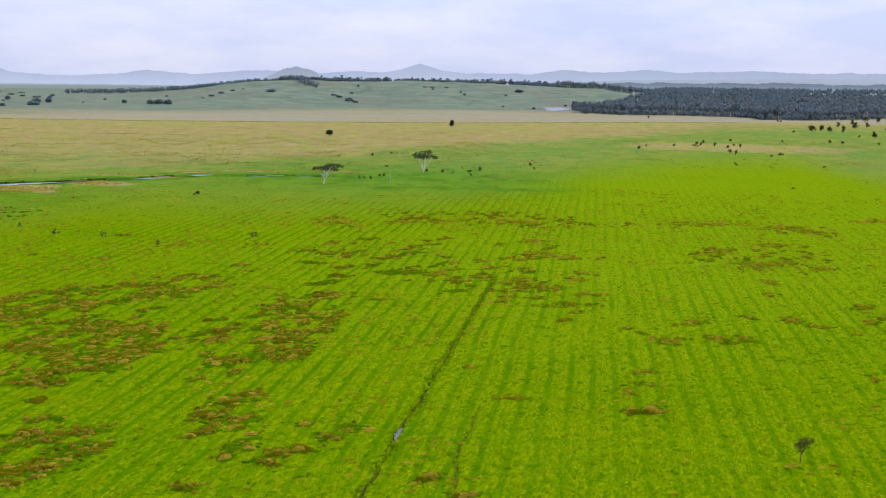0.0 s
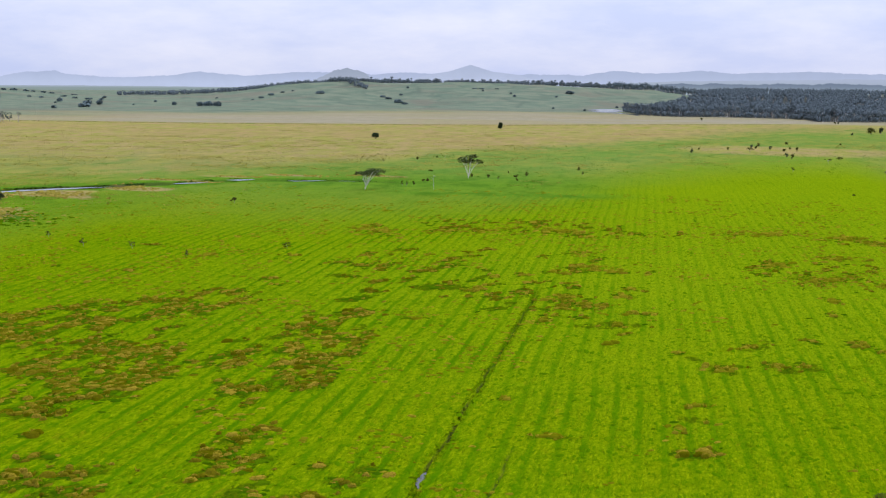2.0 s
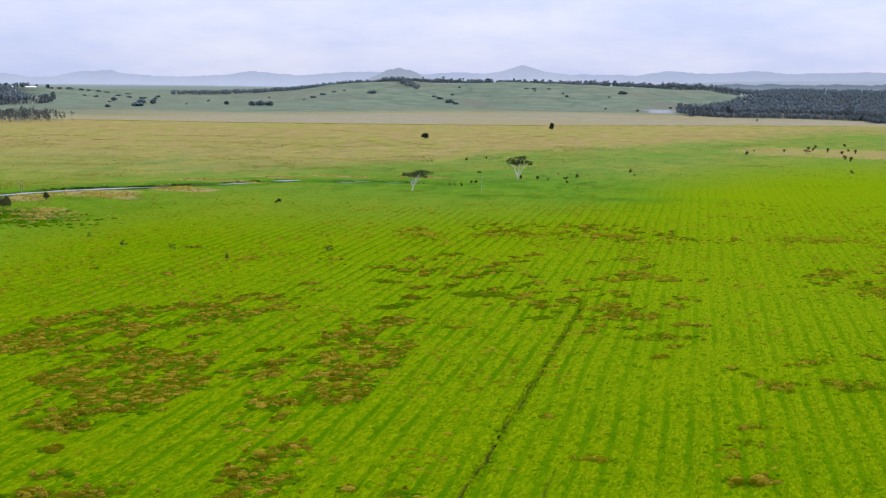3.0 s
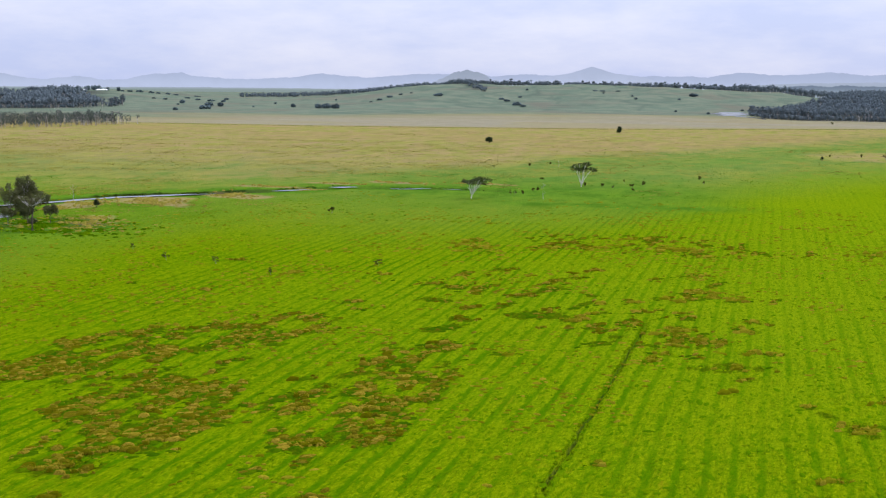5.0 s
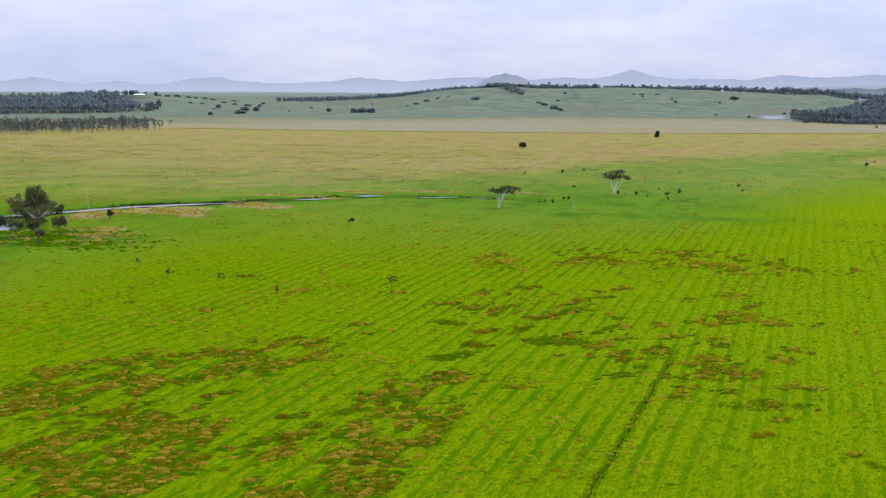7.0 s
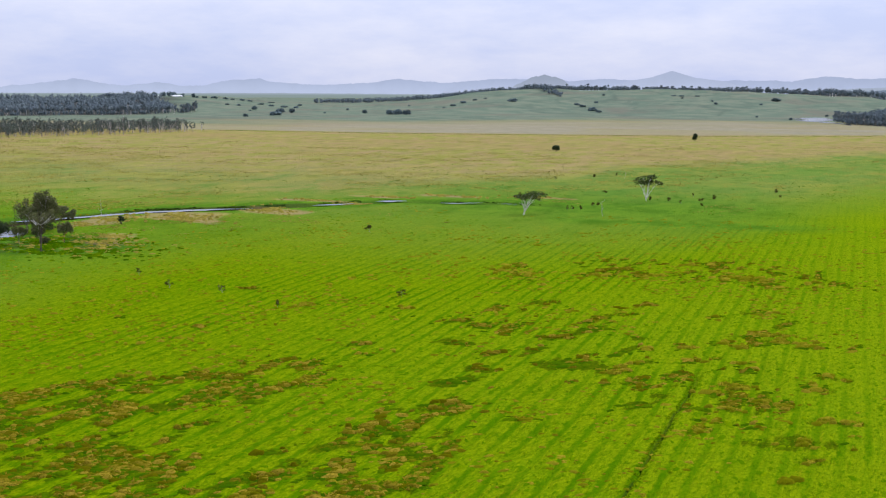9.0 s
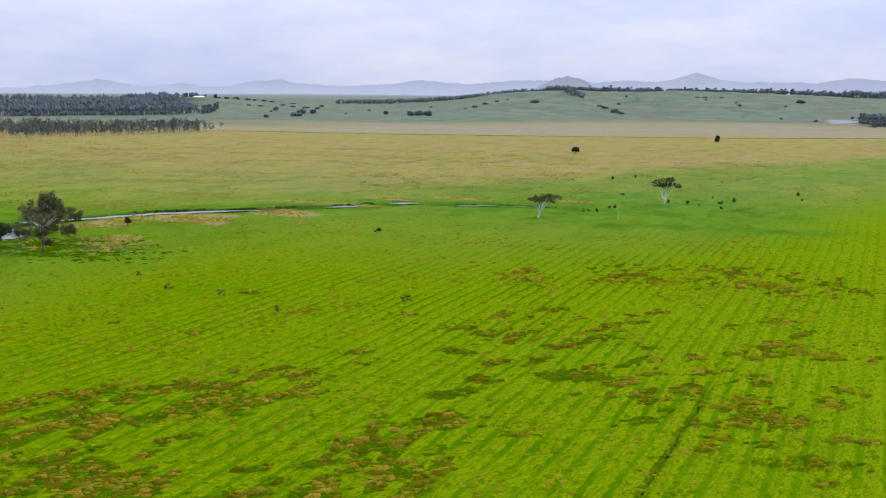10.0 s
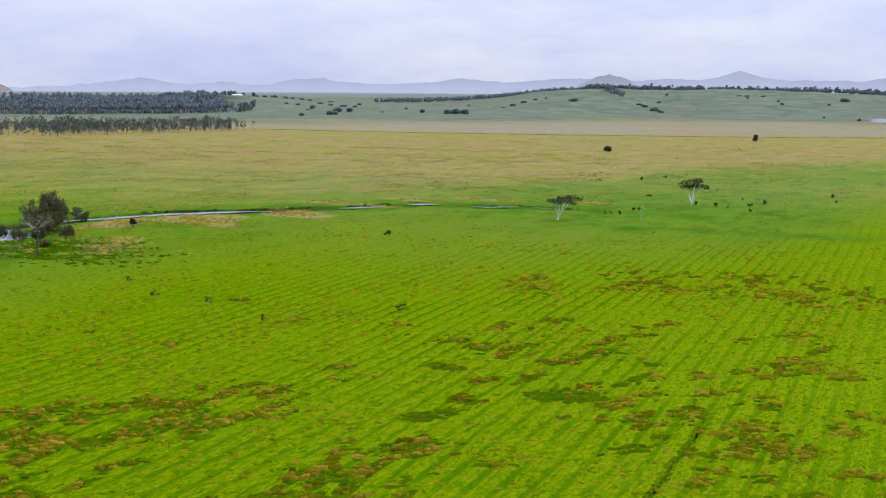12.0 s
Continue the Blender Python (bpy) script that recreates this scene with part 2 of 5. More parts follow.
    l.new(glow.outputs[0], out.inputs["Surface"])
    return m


ROW, ROW_TURN = 3.5, math.atan(0.08)
COS_ROW, SIN_ROW = math.cos(ROW_TURN), math.sin(ROW_TURN)

PASTURE = ground_material()
WATER = water_material("creek_water", 0.10, 0.2)
RIPPLED = water_material("wind_rippled_water", 0.22, 0.2)
GRASS = leaf_material("grass_blades", (0.055, 0.134, 0.0004), (0.148, 0.214, 0.001), 0.8, 0.15, (0.13, 0.17, 0.001), 0.0)
LUSH = leaf_material("lush_sedge", (0.030, 0.086, 0.001), (0.070, 0.150, 0.002), 0.8, 0.2, None, 0.0)
TUSSOCK = leaf_material("dead_tussock", (0.105, 0.100, 0.002), (0.270, 0.188, 0.014), 0.9, 0.3, (0.16, 0.16, 0.002), 0.0, 0.15)
def mound_material(name, dark, light, under):
    """Matted grass heaps: each its own tone, combed in strands of a second tone."""
    m, n, l, b = material(name, 0.95, 0.0)
    geo, where = n.new("ShaderNodeNewGeometry"), n.new("ShaderNodeTexCoord")
    c = blend(n, l, maths(n, l, "POWER", geo.outputs["Random Per Island"], 1.7), dark, light)
    comb = n.new("ShaderNodeMapping")
    comb.inputs["Scale"].default_value = (1.0, 0.4, 1.6)
    l.new(where.outputs["Object"], comb.inputs["Vector"])
    strand = noise_node(n, l, 5.5, 5.0, 0.65, comb.outputs[0], 0.4)
    c = blend(n, l, remap(n, l, strand, 0.46, 0.62, 0.0, 0.8), c, under)
    l.new(c, b.inputs["Base Color"])
    bump(n, l, b, strand, 0.8, 0.12)
    return m


HEAP = mound_material("matted_dead_grass", (0.080, 0.080, 0.001), (0.275, 0.196, 0.018), (0.072, 0.070, 0.001))
STRAW_HEAP = mound_material("straw_grass", (0.110, 0.118, 0.002), (0.265, 0.212, 0.014), (0.112, 0.112, 0.002))
GREEN_HEAP = mound_material("matted_green_grass", (0.060, 0.130, 0.0005), (0.160, 0.215, 0.001), (0.058, 0.134, 0.0005))
SEDGE_HEAP = mound_material("matted_sedge", (0.032, 0.084, 0.0008), (0.084, 0.136, 0.001), (0.036, 0.078, 0.001))
PALE_HEAP = mound_material("bleached_bank_grass", (0.190, 0.160, 0.024), (0.310, 0.225, 0.050), (0.160, 0.150, 0.016))
SEED = leaf_material("seeding_grass", (0.150, 0.145, 0.020), (0.275, 0.220, 0.045), 0.9, 0.1, (0.17, 0.17, 0.02), 0.0)
BANK_SHADE_REED = leaf_material("bank_shade_blades", (0.018, 0.042, 0.005), (0.050, 0.095, 0.012), 0.8, 0.3, None, 0.0)
GUM_LEAF = leaf_material("gum_leaves", (0.030, 0.052, 0.014), (0.095, 0.122, 0.036), 0.5, 0.5, (0.06, 0.05, 0.02))
OAK_LEAF = leaf_material("swamp_oak_foliage", (0.058, 0.076, 0.024), (0.165, 0.172, 0.070), 0.8, 0.35, (0.165, 0.135, 0.065))
DARK_LEAF = leaf_material("fig_leaves", (0.034, 0.056, 0.024), (0.082, 0.110, 0.044), 0.6, 0.6)
SHRUB_LEAF = leaf_material("shrub_leaves", (0.050, 0.062, 0.008), (0.130, 0.128, 0.022), 0.7, 0.6)
# far leaves are paler and bluer: distance haze put into their colour
HAZED_THICKET_LEAF = leaf_material("hazed_thicket_leaves", (0.086, 0.120, 0.124), (0.134, 0.174, 0.168), 0.9, 0.05, (0.110, 0.144, 0.140), 0.0, 0.15)
HAZED_FOREST_LEAF = leaf_material("hazed_forest_leaves", (0.118, 0.148, 0.154), (0.166, 0.196, 0.196), 0.9, 0.02, (0.138, 0.168, 0.172), 0.0, 0.15)
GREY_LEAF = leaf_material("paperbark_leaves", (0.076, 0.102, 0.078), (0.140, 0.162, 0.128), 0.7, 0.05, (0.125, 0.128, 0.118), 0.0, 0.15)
WHITE_BARK = bark_material("white_gum_bark", (0.32, 0.27, 0.21), (0.72, 0.67, 0.60), 2.0, 0.42)
GREY_BARK = bark_material("grey_bark", (0.10, 0.085, 0.07), (0.30, 0.27, 0.24), 3.0)
DARK_BARK = bark_material("dark_bark", (0.035, 0.028, 0.022), (0.10, 0.08, 0.06), 4.0)
PALE_WOOD = bark_material("dead_wood", (0.24, 0.21, 0.18), (0.50, 0.46, 0.42), 4.0)


# ---- land ----
CREST = ((-12, 0), (0, 4), (3, 15), (4.5, 21), (7.4, 28.8), (10, 33), (13, 35), (17.8, 35.3), (19.4, 33.6), (20.8, 29.8), (22, 23.5),
         (23.5, 14.5), (25, 8.5), (27, 4), (29, 3), (31, 7.4), (32.4, 13.8), (33.7, 18.6), (35, 19.8), (37.4, 17), (40, 14), (44, 12), (50, 11), (60, 0))
PLAIN = ((-60, 6), (4, 6), (15, 8), (26, 10), (46, 8), (60, 8))


def table(rows, x):
    return np.interp(x, [r[0] for r in rows], [r[1] for r in rows])


def smooth(a, b, x):
    k = np.clip((x - a) / (b - a), 0, 1)
    return k * k * (3 - 2 * k)


def lattice(ix, iy, seed):
    n = (ix.astype(np.int64) * 374761393 + iy.astype(np.int64) * 668265263 + seed * 2147483647) & 0xFFFFFFFF
    n = ((n ^ (n >> 13)) * 1274126177) & 0xFFFFFFFF
    return ((n ^ (n >> 16)) & 0xFFFF) / 65535.0


def value_noise(x, y, size, seed=0):
    x, y = np.asarray(x, float) / size, np.asarray(y, float) / size
    ix, iy = np.floor(x), np.floor(y)
    fx, fy = x - ix, y - iy
    fx, fy = fx * fx * (3 - 2 * fx), fy * fy * (3 - 2 * fy)
    a, b = lattice(ix, iy, seed), lattice(ix + 1, iy, seed)
    c, d = lattice(ix, iy + 1, seed), lattice(ix + 1, iy + 1, seed)
    return (a + (b - a) * fx) * (1 - fy) + (c + (d - c) * fx) * fy


def fbm(x, y, size, seed=0):
    return (value_noise(x, y, size, seed) * 0.55 + value_noise(x, y, size / 2.1, seed + 7) * 0.28 + value_noise(x, y, size / 4.3, seed + 13) * 0.17)


def hills(x, y):
    d = np.hypot(x, y - 55)
    az = np.degrees(np.arctan2(-np.asarray(x, float), np.maximum(y - 55, 1)))
    crest = table(CREST, az + 1.2 * (fbm(x, y, 500, 3) - 0.5) * smooth(2000, 2400, d))
    edge = table(PLAIN, az) * smooth(3300, 4850, d)
    front = crest * (0.75 * smooth(2050, 2900, d) + 0.25 * smooth(2350, 2700, d))
    back = 1 - smooth(2950, 3700, d)
    front = front * smooth(60, 260, np.hypot(x + 220, (y - 2020) * 0.7))
    rough = (0.45 - 2.2 * np.abs(fbm(x, y, 330, 5) - 0.5) + 0.4 * (fbm(x, y, 90, 6) - 0.5)) * 17 * np.clip(crest / 20, 0, 1) * smooth(2080, 2350, d) * back
    edge = edge + 15 * smooth(1950, 3300, d) * (1 - smooth(1.0, 4.0, az))
    return np.maximum(np.where(d < 2925, front, crest * back), edge) + rough * (1 - smooth(2800, 2900, d) * 0.8)


def ditch_line(v):
    """Where the drain runs across the rows, as far along them as v."""
    return -21.6 + 0.0142 * (v - 133) + 0.6 * (value_noise(v, v * 0 + 3, 9.0, 21) - 0.5) + 0.5 * (value_noise(v, v * 0 + 9, 2.6, 22) - 0.5)


def crack_line(v):
    return -12.0 + 0.012 * (v - 133) + 2.4 * (value_noise(v, v * 0 + 5, 14.0, 31) - 0.5) + 0.7 * (value_noise(v, v * 0 + 5, 3.0, 32) - 0.5)


FAR_DRAIN = [(-980, 1090), (-750, 1190), (-571, 1206), (-436, 1242), (-252, 1300), (-114, 1385), (47, 1470)]
CREEK = ((-345, 372), (-318, 402), (-312, 445), (-301, 475), (-286, 492), (-270, 506), (-246, 537), (-232, 560), (-204, 563), (-184, 571), (-160, 572))


EDGE_RIGHT = [(-186, 1925), (-150, 1772), (-99, 1712), (-22, 1726), (53, 1690), (80, 1655), (86, 1588), (153, 1602), (250, 1720), (420, 1760), (620, 1800)]
EDGE_LEFT = [(-1700, 1290), (-1480, 1380), (-1322, 1464), (-1279, 1534), (-1233, 1607), (-1206, 1670), (-1199, 1765), (-1240, 1850)]


def under_trees(x, y):
    """Where fallen leaves and painted canopy shade darken the ground beneath the two forests."""
    d, az = np.hypot(x, y - 55), np.degrees(np.arctan2(-x, np.maximum(y - 55, 1)))
    right = smooth(0, 25, y - np.interp(x, [q[0] for q in EDGE_RIGHT], [q[1] for q in EDGE_RIGHT])) * smooth(-175, -145, x - 0.05 * np.maximum(y - 1900, 0)) * (1 - smooth(3200, 3450, d))
    rim = sorted((math.degrees(math.atan2(-a, b - 55)), math.hypot(a, b - 55)) for a, b in EDGE_LEFT)
    past = d - np.interp(az, [q[0] for q in rim], [q[1] for q in rim])
    return np.maximum(right, smooth(0, 25, past) * (1 - smooth(640, 700, past)) * smooth(35.2, 36.0, az))


def creek_distance(x, y):
    best = np.full(np.shape(x), 1e9)
    for (ax, ay), (bx, by) in zip(CREEK, CREEK[1:]):
        dx, dy = bx - ax, by - ay
        k = np.clip(((x - ax) * dx + (y - ay) * dy) / (dx * dx + dy * dy), 0, 1)
        best = np.minimum(best, np.hypot(x - ax - k * dx, y - ay - k * dy))
    return best


# drifts of dead tussock: centre, half length, half width, heading in degrees
TAN_NEAR = [
    (-73, 127, 1.5, 1, 54), (-75, 131, 1.3, 0.7, 65), (-53, 131, 0.9, 0.9, 13), (-73, 134, 2.1, 3.4, -1), (-21, 136, 0.9, 0.8, 30), (-41, 138, 0.9, 0.7, 53),
    (-73, 139, 2.3, 2.3, 44), (-26, 141, 2.1, 0.7, 62), (-47, 142, 0.9, 1.3, 32), (-74, 143, 1.9, 1.1, 53), (-53, 143, 0.9, 1.1, 14), (-78, 144, 2.5, 0.7, 74),
    (-82, 146, 2, 2.1, -5), (-47, 146, 1.1, 1.6, 1), (-45, 148, 1.5, 1.8, 37), (-75, 149, 3.6, 1.8, 40), (-60, 152, 2.4, 0.9, 69), (-84, 153, 2, 1.2, 49),
    (-43, 154, 1.5, 1.3, 28), (-41, 159, 1, 1.5, 14)]
TAN_NEAR_MORE = [
    (-62, 160, 2, 2.3, -16), (-58, 160, 2, 1.1, 60), (-48, 160, 1, 0.9, -34), (-56, 161, 0.9, 0.8, 44), (-90, 162, 1.2, 0.7, 89), (-62, 168, 2.1, 2.7, 5),
    (-96, 171, 2.3, 1.4, 41), (-61, 173, 2, 1.4, 51), (-95, 173, 3.9, 2.9, 1), (-4, 177, 0.9, 1, 33), (-1, 178, 0.9, 1.7, -27), (-101, 179, 0.9, 0.7, 45),
    (-92, 181, 2, 1, 37), (-94, 181, 4.1, 1.6, 60)]
TAN_WEST = [
    (-91, 187, 3.1, 1.7, 32), (-106, 194, 0.9, 0.7, 49), (-95, 194, 0.9, 1.2, -8), (-101, 200, 2.3, 1.7, 39), (-95, 203, 1.1, 0.7, 80), (-109, 204, 1.4, 0.9, 53),
    (-117, 210, 1.2, 1, 37), (-107, 211, 1.5, 1.1, 53), (-132, 212, 1.5, 1.4, 43), (-128, 212, 0.9, 0.8, 54), (-100, 213, 2.1, 1.7, 44), (-115, 215, 1.7, 1.7, -7),
    (-99, 216, 1.5, 0.7, 79), (-129, 217, 1.6, 1.7, 3), (-112, 224, 1.1, 0.7, 74), (-125, 226, 1.1, 0.9, 42), (-119, 229, 1.6, 1.9, -6), (-105, 232, 3, 0.7, 71),
    (-122, 237, 2, 1.5, 54), (-117, 238, 2.7, 0.8, 71)]
TAN_WEST_MORE = [
    (-114, 239, 2.6, 0.7, 75), (-132, 243, 2.1, 0.7, 81), (-126, 254, 2.5, 1, 66), (-104, 259, 3, 1.3, 49), (-116, 260, 2.6, 1.5, 36), (-108, 294, 2.7, 1.1, 52),
    (-147, 294, 1.3, 0.7, 78), (-92, 302, 3.6, 1.5, -8), (-100, 323, 2.2, 1, 66), (-164, 339, 2.2, 1.4, 38), (-91, 351, 3, 2.1, 59), (-93, 404, 3.7, 1.2, 74)]
TAN_MIDDLE = [
    (-70, 193, 2.2, 1.4, 42), (-64, 197, 2.2, 2, 11), (-62, 200, 1.4, 1.7, 22), (-65, 204, 1.7, 0.9, 52), (-88, 207, 0.9, 0.7, 52), (-80, 209, 1.4, 1, 63),
    (-68, 209, 0.9, 1.1, 47), (-71, 212, 1.9, 1.6, 43), (-82, 216, 2.5, 1.9, 22), (-69, 217, 1.1, 0.7, 82), (-66, 219, 2.2, 1.6, 3), (-82, 222, 1.6, 1.1, 51),
    (-87, 225, 1.3, 1.1, 44), (-80, 231, 2.7, 1.3, 52), (-70, 232, 1.5, 1.7, 22), (-66, 232, 1.9, 0.8, 67), (-81, 241, 2.9, 1.4, 62), (-76, 256, 3.3, 1.8, 62),
    (-74, 260, 1.6, 2.2, 38), (-79, 283, 2.1, 1.6, -7)]
TAN_MIDDLE_MORE = [
    (-82, 296, 3.2, 1, 66), (-66, 300, 2.2, 0.7, 86), (-76, 315, 3.1, 1.9, 28), (-61, 320, 2, 0.7, 78), (-74, 336, 4.1, 0.8, 68), (-71, 345, 2.6, 1.8, 47),
    (-69, 358, 4.2, 1.1, 63)]
TAN_DRAIN = [
    (-36, 261, 2.3, 1.1, 56), (-35, 266, 1.5, 1.6, 28), (-34, 274, 2.6, 1.8, 0), (-46, 278, 1.2, 0.8, 64), (-27, 279, 1.2, 1, -6), (-31, 280, 2.3, 1.6, 11),
    (-39, 283, 1.5, 1.2, -44), (-35, 283, 2.3, 2, -35), (-46, 284, 1.2, 0.9, 65), (-36, 289, 2.5, 3.3, -1), (-57, 291, 3.8, 2, 41), (-25, 291, 2.4, 0.8, 45),
    (-23, 292, 2, 1.4, 49), (-57, 295, 1.7, 1.4, 58), (-24, 296, 1.7, 0.9, 54)]
TAN_DRAIN_EAST = [(-22, 259, 5.3, 2.4, 11), (-24, 261, 2.8, 1.4, 20), (-21, 241, 1.2, 1.6, 5), (-20, 273, 1.9, 1.1, 48), (-19, 252, 2.0, 1.1, 37), (-8, 237, 0.9, 1.1, -10), (-5, 234, 1.2, 1.6, 10)]
TAN_EAST = [
    (-5, 189, 0.9, 1.4, 39), (-3, 194, 2.1, 1.8, 52), (-3, 202, 2.4, 1.3, 33), (34, 206, 0.9, 1.9, 14), (1, 227, 3.4, 2.9, 49), (9, 231, 2.9, 2.3, -29), (14, 233, 2.6, 1.7, -62),
    (5, 246, 5.2, 1.9, 69), (28, 248, 1.2, 2.1, 42), (24, 255, 3, 1.5, -66), (40, 272, 4.5, 2, 61), (-16, 273, 1, 1.3, 28)]
TAN_FAR = [
    (-55, 300, 1.8, 0.7, 58), (22, 301, 1.4, 4.1, 15), (-20, 302, 1.1, 1.7, 54), (-23, 303, 1.5, 1.3, 41), (-47, 306, 1.6, 1.5, 48), (-38, 307, 1.3, 1.8, 4),
    (-43, 309, 1.5, 0.7, 66), (-57, 312, 1.5, 0.9, 69), (-50, 316, 1.6, 0.8, 68), (-40, 320, 1.6, 1.5, 43), (-44, 324, 4.6, 1.1, 71), (37, 326, 2.7, 5, -45),
    (-28, 327, 3.3, 1.1, 65), (-35, 329, 3, 1.7, 49), (19, 330, 6.4, 3, -66), (24, 330, 6.5, 2.7, 64), (-38, 334, 7, 2.2, 21), (-51, 350, 2.9, 1.2, 55), (11, 352, 8.6, 3.5, 68),
    (-43, 359, 4, 2.5, 28)]
TAN_FAR_MORE = [
    (-38, 405, 5, 1.1, 76), (42, 405, 4.3, 5.8, -41), (-52, 408, 4.5, 4.2, 55), (34, 416, 6.6, 6.1, -51)]
THIN_NEAR = [
    (-21, 180, 4.2, 1.3, 7), (-32, 199, 1.8, 1.1, 48), (-122, 210, 2.1, 1, 22), (-121, 210, 4.1, 2.8, 34), (-77, 243, 2.6, 0.7, 68), (-113, 249, 1.8, 0.7, 62),
    (-133, 253, 3.6, 0.7, 65), (39, 254, 10.2, 1.4, 71), (15, 255, 2.4, 1.3, -47), (-62, 256, 1.7, 1.9, 9), (-116, 260, 2.7, 2, 23), (-104, 262, 2.4, 2.2, -1),
    (-158, 273, 2.7, 0.7, 71), (-147, 276, 2, 0.7, 61), (22, 283, 2.5, 3, -11), (-105, 285, 3.1, 1, 55), (-168, 295, 0.9, 0.7, 67), (-139, 324, 3, 1.3, 60)]
THIN_FAR = [
    (-117, 331, 3.6, 1.5, 43), (-133, 335, 5, 1.9, 47), (28, 369, 5.5, 4.4, 134), (-117, 388, 5.8, 1.1, 76), (-112, 392, 12.9, 4.1, -55), (-43, 395, 2.9, 2.2, 43),
    (-91, 397, 7.9, 2.6, 35), (-76, 404, 7.7, 4.1, 44), (-59, 408, 5.5, 5.5, -41), (11, 420, 9, 4.9, 43), (0, 420, 7.3, 4.3, 51), (-71, 427, 5.6, 3.3, 53),
    (64, 444, 7.3, 3.4, 52)]
SEDGE_PATCHES = [
    (-53, 148, 1.5, 2, 14), (-91, 187, 2.1, 4.4, 14), (-96, 191, 4.1, 1.7, 52), (-99, 196, 1.3, 1.6, 33), (-69, 199, 2.3, 0.7, 82), (-98, 210, 2.5, 1.2, 22),
    (-85, 212, 2, 0.8, 67), (-127, 221, 3.1, 2.1, 29), (-135, 225, 2, 1.9, 11), (-128, 236, 2, 1.5, 54), (-104, 247, 1.1, 0.8, 57), (-48, 270, 2.5, 1, 59),
    (-80, 273, 3, 1.7, 58), (-66, 293, 4.1, 3.2, 16), (-76, 302, 3.8, 0.7, 82), (-60, 308, 3.9, 0.7, 79), (-94, 321, 2.3, 1.3, 61), (-72, 326, 3.9, 1.3, 67),
    (-36, 348, 3.5, 0.7, 73)]
BANKS_DRY = [(-290, 427, 5, 10), (-291, 448, 8, 14), (-275, 470, 14, 10), (-255, 500, 12, 9), (-259, 408, 8, 6), (-250, 394, 7, 4), (-243, 381, 3, 2.5), (-268, 458, 16, 6),
             (-262, 515, 9, 6), (-240, 545, 7, 5), (-215, 590, 18, 4), (-180, 602, 14, 3), (-262, 546, 15, 3), (-238, 574, 14, 3)]


# wide stretches where tussock and sedge stand mixed, in streaks along the rows
ZONES = [(-122, 246, 36, 13, 64), (-101, 203, 26, 13, 104), (-132, 222, 18, 11, 90), (-73, 228, 40, 9, 94), (-76, 140, 13, 6, 78), (-57, 160, 17, 4.5, 112), (-35, 284, 20, 7, 92),
         (-56, 300, 22, 11, 92), (-36, 330, 20, 9, 10), (-85, 330, 26, 20, 0), (-62, 412, 48, 22, 0), (10, 236, 13, 9, 20), (22, 340, 28, 22, 40), (38, 412, 16, 14, 0), (2, 185, 12, 14, 90)]
ZONE_THICK = (1.0, 1.0, 1.0, 0.8, 0.6, 0.45, 0.28, 0.22, 0.2, 0.2, 0.28, 0.05, 0.12, 0.15, 0.05)
TAN_DRIFTS = TAN_NEAR + TAN_NEAR_MORE + TAN_WEST + TAN_WEST_MORE + TAN_MIDDLE + TAN_MIDDLE_MORE
LOOSE_DRIFTS = TAN_DRAIN + TAN_DRAIN_EAST + TAN_EAST + TAN_FAR + TAN_FAR_MORE
THIN_DRIFTS = THIN_NEAR + THIN_FAR


def drift_cover(x, y, rows, grow=1.0):
    """How thick a set of drifts stands, 0 to 1."""
    best = np.zeros(np.shape(x))
    wob = 1.5 * (fbm(x, y, 3.2, 41) - 0.5)
    for cx, cy, length, width, turn in rows:
        reach = 2.2 * max(length, width) * grow + 1.0
        near = (np.abs(x - cx) < reach) & (np.abs(y - cy) < reach)
        if near.any():
            c, d = math.cos(radians(turn)), math.sin(radians(turn))
            px, py = x[near] - cx, y[near] - cy
            k = np.hypot((px * c + py * d) / (length * grow + 0.5), (py * c - px * d) / (width * grow + 0.4))
            best[near] = np.maximum(best[near], 1 - smooth(0.55, 1.5, k + wob[near]))
    return best


def streaks(x, y):
    """Tussock grows in broken lines along the rows."""
    u, v = x * COS_ROW + y * SIN_ROW, y * COS_ROW - x * SIN_ROW
    return 0.55 * value_noise(u, v * 0.32, 1.9, 95) + 0.30 * value_noise(u, v * 0.6, 6.5, 96) + 0.15 * value_noise(u, v, 1.0, 94)


def zone_cover(x, y):
    best = np.zeros(np.shape(x))
    wob = 0.9 * (fbm(x, y, 14, 43) - 0.5)
    for (cx, cy, length, width, turn), thick in zip(ZONES, ZONE_THICK):
        near = (np.abs(x - cx) < 1.8 * max(length, width)) & (np.abs(y - cy) < 1.8 * max(length, width))
        if near.any():
            c, d = math.cos(radians(turn)), math.sin(radians(turn))
            px, py = x[near] - cx, y[near] - cy
            best[near] = np.maximum(best[near], thick * (1 - smooth(0.55, 1.3, np.hypot((px * c + py * d) / length, (py * c - px * d) / width) + wob[near])))
    return best


def patchiness(x, y):
    """How thick the dead tussock and the sedge under it stand, 0 to 1."""
    x, y = np.asarray(x, float), np.asarray(y, float)
    best = np.maximum(np.maximum(0.75 * drift_cover(x, y, TAN_DRIFTS, 1.1), 0.5 * drift_cover(x, y, LOOSE_DRIFTS)), 0.3 * drift_cover(x, y, THIN_DRIFTS))
    best = np.maximum(best, smooth(0.34, 0.54, streaks(x, y) - 0.26 * (1 - zone_cover(x, y))) * smooth(0.0, 0.3, zone_cover(x, y)))
    return np.maximum(best, drift_cover(x, y, SEDGE_PATCHES, 1.25))


EDGE_X = (-300, -141, -90, -50, 10, 62, 90, 130)
